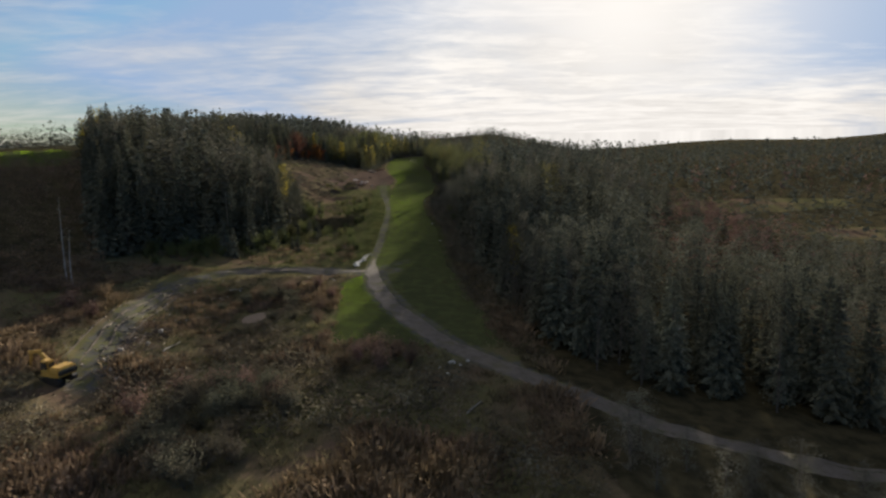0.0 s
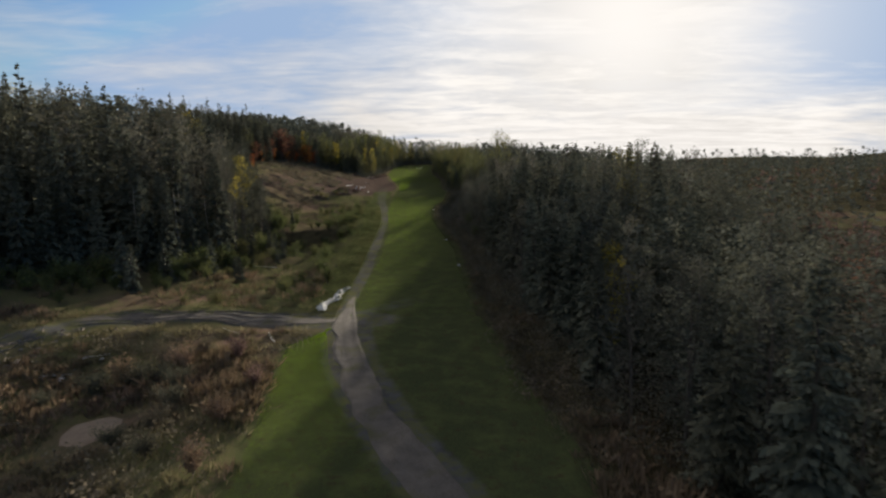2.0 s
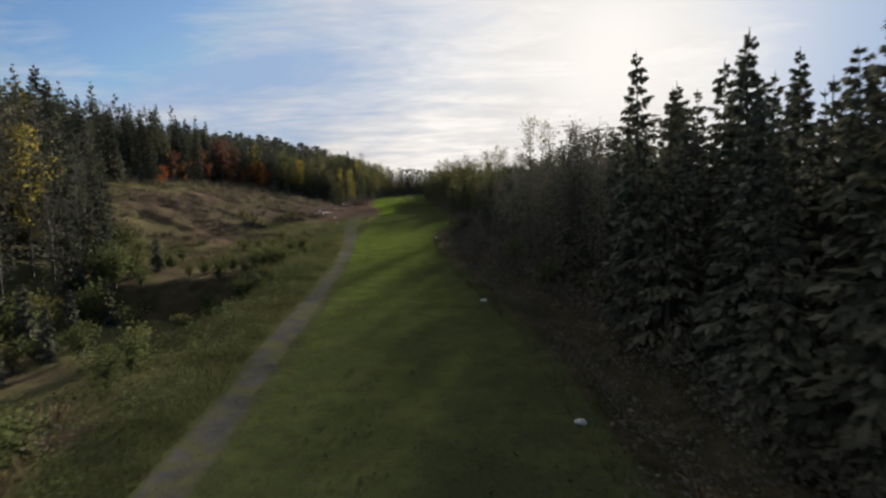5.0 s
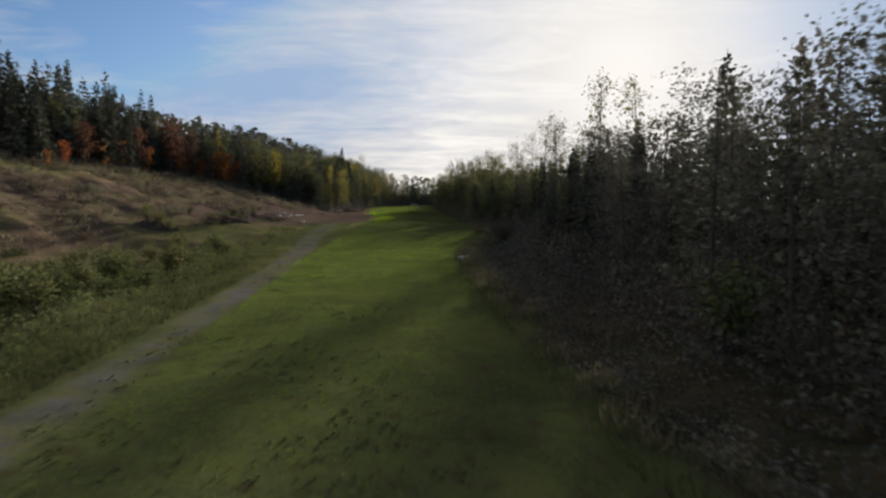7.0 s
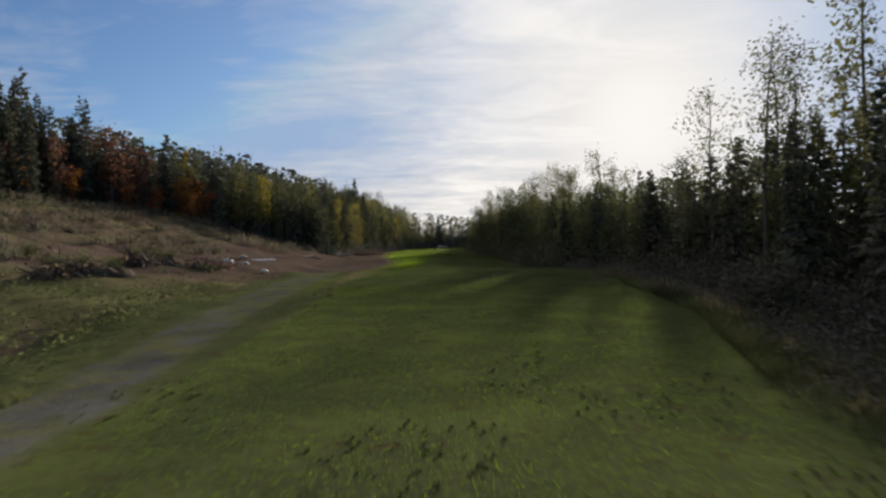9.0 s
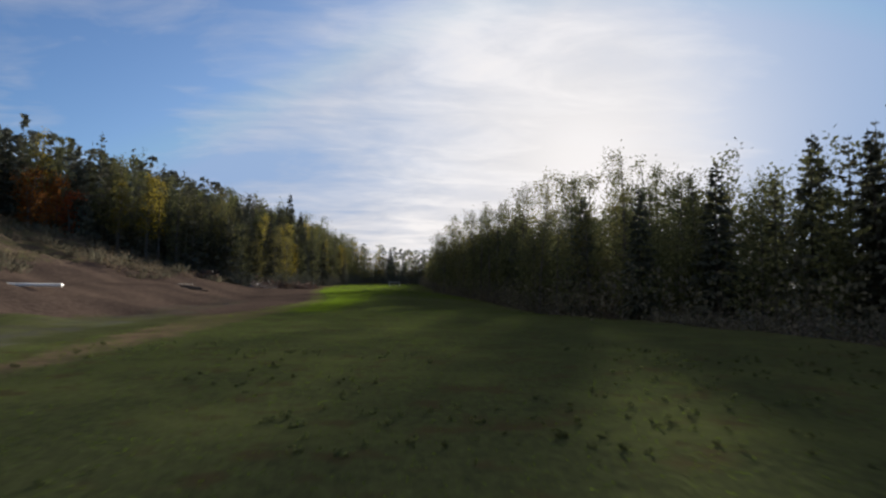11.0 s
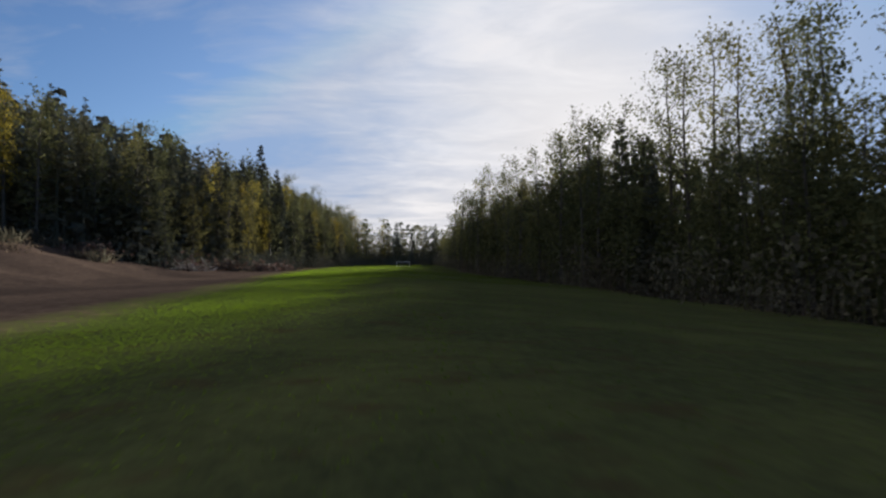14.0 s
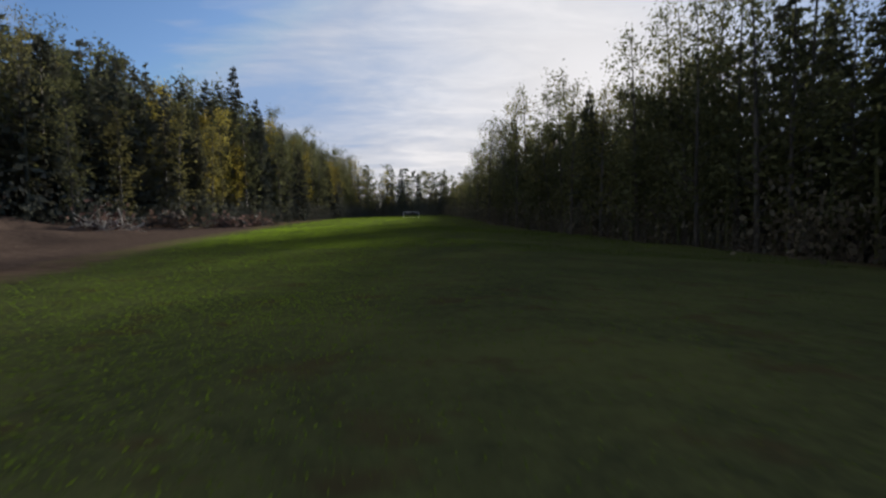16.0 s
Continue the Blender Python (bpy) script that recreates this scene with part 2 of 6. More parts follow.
M_GLASS = plain_material("dark_cab_glass", (0.015, 0.018, 0.02), (0.03, 0.035, 0.04), 0.1, 1.0)
M_WHITE_PAINT = plain_material("white_paint", (0.62, 0.62, 0.60), (0.82, 0.82, 0.80), 0.5, 4.0)

# ---- the lie of the land ----
RUN_Y = [-600, 0, 60, 105, 150, 172, 204, 227, 240, 277, 320, 350, 430, 500, 700, 1000, 6000]
RUN_Z = [-12, -3, -1.5, 0, 1.9, 2.7, 3.2, 4.2, 4.5, 5.1, 6.0, 6.6, 8.6, 10.2, 15, 18, 18]


def run_right(y):
    """The edge of the mown strip towards the valley."""
    return np.interp(y, [40, 60, 90, 118, 143, 165, 185, 203, 214, 228, 260, 300, 322, 345, 400, 460], [12, 9, 3, 0, -1, -4, -5.5, -5.5, -3, -2.5, -3, -4, -6, -9, -9, -9])


def run_left(y):
    """The edge of the mown strip towards the track."""
    return np.interp(y, [60, 70, 76, 92, 99, 105, 134, 160, 185, 195, 232, 248, 264, 271, 279, 285, 295, 310, 354, 440], [-13.5, -13.7, -14.2, -16.0, -16.9, -13.0, -12.2, -13.1, -15.5, -16.8, -18.0, -17.9, -18.2, -19.1, -20.2, -21.3, -23.0, -25.3, -31, -34])


def lane_x(y):
    """The middle of the worn lane beside the mown strip."""
    return np.interp(y, [104, 114, 128, 145, 160, 172, 187, 200, 214, 230, 250, 275], [-12.9, -13.2, -13.3, -13.9, -14.4, -15.0, -16.4, -18.0, -19.9, -21.5, -23.5, -26])


def hill_foot(y):
    return np.interp(y, [-100, 60, 105, 135, 165, 200, 300, 330, 460, 700], [-75, -62, -56, -42, -38, -36, -36, -38, -36, -30])


def smooth(a, b, v):
    s = np.clip((v - a) / (b - a), 0.0, 1.0)
    return s * s * (3 - 2 * s)


def ripple(x, y):
    return (np.sin(x * 0.37 + 1.3 * np.sin(y * 0.21)) * np.sin(y * 0.31 + 0.7 * np.sin(x * 0.27)) * 0.5
            + np.sin(x * 0.93 + y * 0.41 + 1.1) * np.sin(y * 0.83 - x * 0.29) * 0.25)


def ground_z(x, y):
    x, y = np.asarray(x, float), np.asarray(y, float)
    z = np.interp(y, RUN_Y, RUN_Z)
    right, left = run_right(y), run_left(y)
    # cross fall of the upper strip towards the valley
    z = z - 0.075 * np.clip(x + np.interp(y, [200, 277, 430], [10, 15, 17]), 0, 14) * smooth(235, 275, y) * (1 - smooth(330, 380, y))
    # ditch and valley side
    d = np.clip(x - right - 1.0, 0, None)
    z = z - 1.0 * np.exp(-((d - 2.2) / 1.2) ** 2) * (d > 0) * (1 - smooth(225, 250, y)) * smooth(80, 95, y)
    z = z - 9.0 * (1 - np.exp(-d / 55.0)) * smooth(-50, 40, y + 60)
    # low ground beside the track
    low = np.clip(left - 4.0 - x, 0, None)
    dip = smooth(0, 10, low) * (1 - smooth(18, 34, low))
    z = z - dip * np.interp(y, [30, 60, 95, 104, 112, 130, 150, 160, 165.5, 168.3, 190, 215, 240], [1.5, 2.2, 1.8, 0.2, 0.2, 1.6, 2.6, 3.3, 3.6, 0.9, 0.8, 0.2, 0.0])
    z = z + 1.0 * smooth(3, 11, low) * smooth(200, 226, y) * (1 - smooth(296, 330, y))
    # the wooded hill
    h = np.clip(hill_foot(y) - x, 0, None)
    z = z + 15.0 * (1 - np.exp(-(h / 36.0) ** 1.35)) * (1 - smooth(150, 900, h)) 
    bank = smooth(2, 8, h) * (1 - smooth(28, 36, h)) * smooth(190, 215, y) * (1 - smooth(302, 318, y))
    z = z + bank * (0.26 * np.sin(y * 0.55 + 1.7 * np.sin(x * 0.35)) * np.sin(x * 0.62 + y * 0.11) + 0.29 * np.sin(x * 1.1 + y * 0.9 + 2.0 * np.sin(y * 0.23)) * np.sin(y * 1.3 - x * 0.4))
    # far ridges, by compass direction
    r = np.hypot(x, y)
    far = smooth(470, 1000, r)
    az = np.degrees(np.arctan2(x, y))
    ridge = np.interp(az, [-180, -60, -40, -20, -4, 1, 4.5, 8, 11, 15, 22, 27, 32, 37, 60, 180], [5, 8, 12, 16, 17, 15, 24, 9, -14, -13, -18, -10, -10, 2, 4, 5])
    fall = np.interp(az, [5, 9, 12, 18, 22, 26, 32, 37], [0, 0.011, 0.018, 0.018, 0.011, 0.010, 0.010, 0.004]) * (az < 60) * (az > 0)
    z = z * (1 - far) + (ridge + 0.0035 * np.clip(r - 900, 0, 3000) * np.sin(az * 0.35) - fall * np.clip(r - 900, 0, 4000)) * far
    rough = smooth(0, 3, x - right) + smooth(0, 3, left - 4 - x)
    z = z + ripple(x, y) * (0.05 + 0.45 * np.clip(rough, 0, 1))
    return z


def gz(x, y):
    return float(ground_z(x, y))


def spaced(stops):
    """Coordinates from (start, step) pairs; the last pair closes the range."""
    out = []
    for (a, s), (b, _) in zip(stops, stops[1:]):
        k = max(1, round((b - a) / s))
        out += [a + (b - a) * i / k for i in range(k)]
    return np.array(out + [stops[-1][0]])


def mesh_of(name, verts, faces, mats=(), smooth_faces=False):
    me = bpy.data.meshes.new(name)
    me.from_pydata([tuple(v) for v in verts], [], [tuple(f) for f in faces])
    for mm in mats:
        me.materials.append(mm)
    if smooth_faces:
        me.polygons.foreach_set("use_smooth", [True] * len(me.polygons))
    me.update()
    return me


def glade(x, y):
    """Open rusty clearings in the valley wood, 0 to 1."""
    e = 1 - smooth(0.7, 1.2, np.hypot((x - 112 + 0.4 * (y - 225)) / 50, (y - 222 - 0.25 * (x - 105)) / 17))
    f = 1 - smooth(0.6, 1.2, np.hypot((x - 128) / 34, (y - 165) / 13))
    return np.maximum(e, f)


def open_valley(x, y):
    """Low thickets instead of tall wood on the valley floor, 0 to 1."""
    return smooth(0.29, 0.40, x / np.maximum(y, 20.0)) * (1 - smooth(235, 275, y + 0.1 * x)) * smooth(92, 118, y)


def build_ground():
    xs = spaced([(-4500, 500), (-1500, 150), (-500, 30), (-200, 8), (-80, 2.0), (-56, 1.0), (-26, 0.6), (6, 1.5), (60, 6), (200, 25), (600, 120), (1500, 400), (4500, 1)])
    ys = spaced([(-1500, 250), (-300, 40), (-20, 4), (40, 1.0), (360, 2.0), (480, 6), (700, 25), (1400, 120), (4900, 1)])
    X, Y = np.meshgrid(xs, ys)
    Z = ground_z(X, Y)
    nx, ny = len(xs), len(ys)
    verts = np.stack([X.ravel(), Y.ravel(), Z.ravel()], 1)
    i = np.arange(nx * ny).reshape(ny, nx)
    faces = np.stack([i[:-1, :-1].ravel(), i[:-1, 1:].ravel(), i[1:, 1:].ravel(), i[1:, :-1].ravel()], 1)
    me = mesh_of("ground", verts.tolist(), faces.tolist(), [M_GROUND], True)
    right, left, foot = run_right(Y), run_left(Y), hill_foot(Y)
    mown = smooth(-1.8, 1.2, X - left) * smooth(-1.5, 0.0, right - X) * smooth(66, 72, Y) * (1 - smooth(446, 452, Y))
    az = np.degrees(np.arctan2(X, Y))
    pasture = smooth(29.5, 31.5, -az) * smooth(205, 235, np.hypot(X, Y)) * (1 - smooth(300, 340, np.hypot(X, Y)))
    mown = np.maximum(mown, pasture * (Y > 60))
    earth = smooth(0, 3, left - np.interp(Y, [236, 252], [4.0, 0.0]) - X) * (1 - smooth(2, 16, foot - X)) * smooth(222, 238, Y) * (1 - smooth(322, 345, Y))
    earth = np.maximum(earth, 0.52 * smooth(-4, 3, foot - X) * (1 - smooth(18, 26, foot - X)) * smooth(195, 215, Y) * (1 - smooth(300, 312, Y)))
    earth = np.maximum(earth, 0.66 * np.exp(-((X + 40) / 6) ** 2 - ((Y - 78) / 18) ** 2))
    # runs out to the strip's rim, so the ditch's shade is painted dark
    wood = np.maximum(smooth(-0.4, 0.9, X - right), smooth(4, 14, foot - X) * (1 - smooth(190, 205, Y) * (1 - smooth(303, 312, Y)) * (1 - smooth(26, 34, foot - X))))
    wood = np.maximum(wood, smooth(455, 470, Y))
    # shade on the hollow's bank, painted as a dark band of ground
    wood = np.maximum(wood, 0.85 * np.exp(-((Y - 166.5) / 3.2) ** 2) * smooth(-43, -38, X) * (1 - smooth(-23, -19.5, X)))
    wood = wood * (1 - pasture) * (1 - 0.8 * glade(X, Y))
    off = X - lane_x(Y)
    wide = np.interp(Y, [110, 180, 210, 250], [0.0, 0.15, 0.5, 1.2])
    track = (1 - smooth(0.35 + wide, 1.15 + wide, np.abs(off))) * smooth(102, 108, Y) * (1 - smooth(262, 285, Y)) * np.interp(Y, [104, 150, 170, 180, 200, 250], [1.0, 0.9, 0.6, 0.8, 0.75, 0.5])
    verge = smooth(0.6, 1.4, -off) * (1 - smooth(3.5, 6.5, -off)) * smooth(109, 114, Y) * (1 - smooth(214, 238, Y))
    mown = np.maximum(mown, 0.72 * verge)
    mown = np.maximum(mown, 0.8 * (1 - smooth(1.3 + wide, 2.5 + wide, np.abs(off))) * smooth(109, 114, Y) * (1 - smooth(236, 262, Y)))
    bend = np.interp(Y, [44, 51, 55.5, 62.5, 71.5, 85, 95, 104, 110], [45, 20, 13.7, 6.6, -0.5, -6.9, -10.3, -12.2, -12.2])
    track = np.maximum(track, (1 - smooth(1.6, 3.4, np.abs(X - bend))) * smooth(46, 52, Y) * (1 - smooth(108, 113, Y)))
    track = np.maximum(track, (1 - smooth(1.8, 4.2, np.hypot((X + 14) * 0.42, Y - 106.8))))
    fork = np.hypot(np.clip(-13 - X, 0, None) + np.clip(X + 7.0, 0, None), Y - np.interp(X, [-13, -7.0], [106.5, 113]))
    track = np.maximum(track, 0.55 * (1 - smooth(0.8, 4.5, fork)))
    back = np.interp(X, [-46, -38, -27, -18, -11], [101, 109.5, 109, 107, 106.5])
    track = np.maximum(track, (1 - smooth(1.4, 3.2, np.abs(Y - back))) * smooth(-48, -45, X) * (1 - smooth(-12, -9, X)))
    track = np.maximum(track, (1 - smooth(1.2, 3.2, np.abs(X - np.interp(Y, [60, 66, 76, 88, 101], [-39, -41, -44, -46, -46])))) * smooth(60, 66, Y) * (1 - smooth(101, 105, Y)))
    col = me.color_attributes.new("cover", "FLOAT_COLOR", "POINT")
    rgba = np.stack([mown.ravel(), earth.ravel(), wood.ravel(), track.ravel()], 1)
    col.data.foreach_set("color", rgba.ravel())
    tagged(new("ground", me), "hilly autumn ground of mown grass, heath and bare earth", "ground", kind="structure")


build_ground()


def ribbon(name, line, width, label, category="track", lift=0.07, edge=0.25, mat=None, narrow=None):
    """A worn earth track along a line of (x, y), crowned, with ragged edges that sink into the ground."""
    pts = [Vector(p) for p in line]
    path = []
    for k in range(len(pts) - 1):
        p0, p1, p2, p3 = pts[max(k - 1, 0)], pts[k], pts[k + 1], pts[min(k + 2, len(pts) - 1)]
        steps = max(2, int((p2 - p1).length / 0.8))
        for i in range(steps):
            t = i / steps
            path.append(0.5 * (2 * p1 + (p2 - p0) * t + (2 * p0 - 5 * p1 + 4 * p2 - p3) * t * t + (3 * p1 - p0 - 3 * p2 + p3) * t ** 3))
    path.append(pts[-1])
    cuts = [-1.0, -0.82, -0.6, -0.42, -0.2, 0.0, 0.2, 0.42, 0.6, 0.82, 1.0]
    verts, faces = [], []
    for k, p in enumerate(path):
        q = path[min(k + 1, len(path) - 1)] - path[max(k - 1, 0)]
        side = Vector((q.y, -q.x)).normalized()
        wob = (noise.noise(Vector((p.x * 0.35, p.y * 0.35, 3.0))), noise.noise(Vector((p.x * 0.35, p.y * 0.35, 9.0))))
        for c in cuts:
            w = (width if narrow is None else float(np.interp(p.y, *narrow))) / 2 * (1 + edge * (wob[0] if c < 0 else wob[1])) * min(1.0, 0.12 + 0.06 * min(k, len(path) - 1 - k))
            s = p + side * (w * c)
            full = min(1.0, min(k, len(path) - 1 - k) / 9)
            rut = -0.05 * full * math.exp(-((abs(c) - 0.45) / 0.12) ** 2)
            drop = -0.11 if abs(c) == 1.0 else 0.0
            drop -= 0.10 * (1 - full)
            verts.append((s.x, s.y, gz(s.x, s.y) + lift + rut + drop + 0.02 * noise.noise(Vector((s.x * 2, s.y * 2, 0)))))
    m = len(cuts)
    for k in range(len(path) - 1):
        for j in range(m - 1):
            faces.append((k * m + j, k * m + j + 1, (k + 1) * m + j + 1, (k + 1) * m + j))
    return tagged(new(name, mesh_of(name, verts, faces, [mat or M_GRAVEL], True)), label, category, kind="structure")


ribbon("track_valley", [(-13.2, 119), (-13.0, 113), (-12.2, 104), (-10.3, 95.4), (-6.9, 84.9), (-0.5, 71.5), (6.6, 62.5), (13.7, 55.5), (20.1, 51), (26.3, 48.5), (45, 44), (75, 42)],
       2.8, "pale curving gravel road with wheel ruts", lift=0.05, edge=0.4, narrow=([60, 98, 106, 119], [2.9, 2.9, 2.3, 1.0]))
ribbon("track_hill", [(-9.5, 107.2), (-13.5, 106.6), (-18.5, 107.0), (-27.4, 109.0), (-38, 109.5), (-42.5, 106.5)], 2.7, "pale earth track curving below the wood", lift=0.06, edge=0.5)


# ---- building blocks ----
def mesh_np(name, V, F, mats, index=None, smooth_faces=False):
    """A mesh from arrays of corners and equal-sided faces."""
    me = bpy.data.meshes.new(name)
    V, F = np.asarray(V, np.float32), np.asarray(F, np.int32)
    k = F.shape[1]
    me.vertices.add(len(V))
    me.vertices.foreach_set("co", V.ravel())
    me.loops.add(F.size)
    me.loops.foreach_set("vertex_index", F.ravel())
    me.polygons.add(len(F))
    me.polygons.foreach_set("loop_start", np.arange(0, F.size, k, dtype=np.int32))
    for mm in mats:
        me.materials.append(mm)
    if index is not None:
        me.polygons.foreach_set("material_index", np.asarray(index, np.int32))
    me.polygons.foreach_set("use_smooth", np.full(len(F), smooth_faces))
    me.update(calc_edges=True)
    me.validate()
    return me


def unit(v):
    return v / np.maximum(np.linalg.norm(v, axis=-1, keepdims=True), 1e-9)


def leaf_cards(rng, centres, size, flat=0.0, droop=0.0):
    """Small pointed leaves or sprays of leaves, each a kite of its own, at the centres."""
    n = len(centres)
    a = rng.normal(size=(n, 3))
    a[:, 2] = a[:, 2] * (1 - flat) - droop
    a = unit(a)
    b = unit(np.cross(a, rng.normal(size=(n, 3))))
    s = (size * rng.uniform(0.6, 1.35, n))[:, None]
    c = np.asarray(centres)
    V = np.stack([c - a * s * 0.5, c + b * s * 0.33 + a * s * 0.08, c + a * s * 0.55, c - b * s * 0.33 + a * s * 0.02], 1).reshape(-1, 3)
    F = np.arange(4 * n).reshape(n, 4)
    return V, F


def kites(base, tip, width, normal):
    """Long sprays from base to tip."""
    d = tip - base
    side = unit(np.cross(d, normal)) * width[:, None]
    V = np.stack([base, base + d * 0.45 + side, tip, base + d * 0.45 - side], 1).reshape(-1, 3)
    return V, np.arange(len(V)).reshape(-1, 4)


def spikes(base, tip, width, normal):
    """Single blades, broad at the base."""
    side = unit(np.cross(tip - base, normal)) * (width * 0.75)[:, None]
    V = np.stack([base + side, tip, base - side], 1).reshape(-1, 3)
    return V, np.arange(len(V)).reshape(-1, 3)


def tube(points, radii, sides=6):
    """A tapered tube through points."""
    P = np.asarray(points, float)
    V, F = [], []
    for k, (p, r) in enumerate(zip(P, radii)):
        d = unit(P[min(k + 1, len(P) - 1)] - P[max(k - 1, 0)])
        u = unit(np.cross(d, [0.31, 0.95, 0.05]))
        w = np.cross(d, u)
        for j in range(sides):
            t = 2 * math.pi * j / sides
            V.append(p + (u * math.cos(t) + w * math.sin(t)) * r)
    for k in range(len(P) - 1):
        for j in range(sides):
            a, b = k * sides + j, k * sides + (j + 1) % sides
            F.append((a, b, b + sides, a + sides))
    return np.array(V), np.array(F)


def join(pieces):
    V, F, off = [], [], 0
    for v, f in pieces:
        V.append(v)
        F.append(f + off)
        off += len(v)
    return np.concatenate(V), np.concatenate(F)


def spruce_parts(rng, h=16.0, spread=2.7, whorls=32, arms=7, sprays=4, bare=0.04, thick=1.0):
    """Trunk and needle sprays of a spruce. Boughs leave the trunk at uneven heights, so that the crown closes."""
    bend = rng.normal(size=2) * 0.12
    zs = np.linspace(0, 1, 7)
    trunk = tube([(bend[0] * z * z, bend[1] * z * z, h * z - (0.4 if z == 0 else 0)) for z in zs], [0.19 * (1 - 0.93 * z) for z in zs], 6)
    base, tip, width, nrm = [], [], [], []
    lobes = rng.uniform(0.8, 1.15, 5)
    for k in range(whorls):
        n_arm = max(4, int(arms * (1 - 0.3 * k / whorls)))
        a0 = rng.uniform(0, 6.28)
        for j in range(n_arm):
            t = bare + (0.99 - bare) * min(1.0, (k + rng.uniform(-0.3, 1.3)) / whorls if k else rng.random() / whorls) ** 0.9
            t = max(t, bare)
            a = a0 + 6.283 * j / n_arm + rng.normal() * 0.28
            r = spread * (1 - t) ** 0.78 * min(1.0, 0.6 + (t - bare) * 4) * lobes[int(a / 6.2832 * 5) % 5] + 0.13
            L = r * rng.uniform(0.62, 1.12)
            drop = -0.34 + 0.95 * t * t + rng.normal() * 0.10
            out = np.array([math.cos(a), math.sin(a), 0.0])
            b = np.array([bend[0] * t * t, bend[1] * t * t, h * t])
            e = b + out * L + np.array([0, 0, L * drop])
            base.append(b), tip.append(e), width.append((0.08 + 0.07 * L) * thick + 0.02), nrm.append((rng.normal() * 0.4, rng.normal() * 0.4, 1))
            for s in range(sprays - 1):
                f = 0.22 + 0.70 * (s + rng.random()) / max(1, sprays - 1)
                turn = (1 if s % 2 else -1) * rng.uniform(0.35, 1.1)
                o2 = np.array([math.cos(a + turn), math.sin(a + turn), 0])
                bb = b + (e - b) * f
                reach = L * (0.30 - 0.12 * f) + 0.10
                base.append(bb), tip.append(bb + o2 * reach + np.array([0, 0, -reach * rng.uniform(0.1, 1.3)])), width.append((0.08 + 0.06 * L) * thick + 0.02), nrm.append((rng.normal(), rng.normal(), 1))
    base.append(np.array([bend[0], bend[1], h * 0.96])), tip.append(np.array([bend[0], bend[1], h * 1.02])), width.append(0.05), nrm.append((1, 0, 0))
    crown = kites(np.array(base), np.array(tip), np.array(width), np.array(nrm, float))
    return trunk, crown, None


def broadleaf_parts(rng, h=16.0, spread=2.3, low=0.12, limbs=20, per=66, leaf=0.23, lean=0.3, inner=150):
    """Trunk with limbs, leaves in tight clumps along them, and larger sprays that close the heart of the crown."""
    off = rng.normal(size=2) * lean
    wob = rng.normal(size=(8, 2)) * 0.08

    def axis(z):
        i = min(int(z * 7), 7)
        return np.array([off[0] * z * z + wob[i][0] * z, off[1] * z * z + wob[i][1] * z, h * z])

    zs = np.linspace(0, 1, 8)
    pieces = [tube([axis(z) - np.array([0, 0, 0.4 if z == 0 else 0]) for z in zs], [0.17 * (1 - 0.9 * z) + 0.008 for z in zs], 6)]
    centres, heart = [], []
    for k in range(limbs):
        t = low + (0.97 - low) * (k + rng.random()) / limbs
        a = rng.uniform(0, 6.283)
        girth = 0.45 + 0.75 * math.sin(math.pi * min(1.0, (t - low) / (1 - low) * 0.8 + 0.18))
        L = spread * girth * rng.uniform(0.55, 1.1)
        out = np.array([math.cos(a), math.sin(a), 0.0])
        p0 = axis(t)
        p1 = p0 + out * L * 0.5 + np.array([0, 0, L * 0.35])
        p2 = p0 + out * L + np.array([0, 0, L * rng.uniform(0.5, 0.95)])
        r = 0.055 * (1 - t) + 0.018
        pieces.append(tube([p0, p1, p2], [r, r * 0.6, 0.006], 4))
        for c in range(3):
            f = (0.45, 0.75, 1.0)[c] + rng.uniform(-0.1, 0.08)
            q = p0 + (p2 - p0) * f + rng.normal(size=3) * 0.22
            centres.append(q + rng.normal(size=(per // 3, 3)) * np.array([0.36, 0.36, 0.30]) * (0.7 + 0.2 * spread))
        if t < 0.8:
            m = max(1, inner // limbs)
            heart.append(p0 + rng.normal(size=(m, 3)) * np.array([0.34, 0.34, 0.0]) * L + rng.uniform(-0.5, 0.9, (m, 1)) * np.array([0, 0, 0.8]))
    top = axis(1.0)
    centres.append(top + rng.normal(size=(per // 2, 3)) * np.array([0.28, 0.28, 0.6]) - np.array([0, 0, 0.4]))
    leaves = leaf_cards(rng, np.concatenate(centres), leaf, 0.2)
    if heart and inner:
        leaves = join([leaves, leaf_cards(rng, np.concatenate(heart), leaf * 1.9, 0.1)])
    return pieces[0], leaves, join(pieces[1:])


def bush_parts(rng, h=1.8, spread=1.0, stems=9, per=40, leaf=0.16):
    pieces, centres = [], []
    for k in range(stems):
        a, r = rng.uniform(0, 6.283), spread * rng.uniform(0.2, 0.9)
        e = np.array([math.cos(a) * r, math.sin(a) * r, h * rng.uniform(0.6, 1.0)])
        m = e * np.array([0.35, 0.35, 0.55])
        pieces.append(tube([(0, 0, -0.15), m, e], [0.025, 0.015, 0.004], 4))
        for f in (0.45, 0.75, 1.0):
            centres.append(e * f + rng.normal(size=(per // 3, 3)) * np.array([0.26, 0.26, 0.22]) * (0.4 + 0.4 * h * f))
    return join(pieces), leaf_cards(rng, np.concatenate(centres), leaf), None


def part(name, me, parent, label=""):
    ob = new(name, me)
    ob.parent = parent
    if label:
        tagged(ob, label)
    return ob


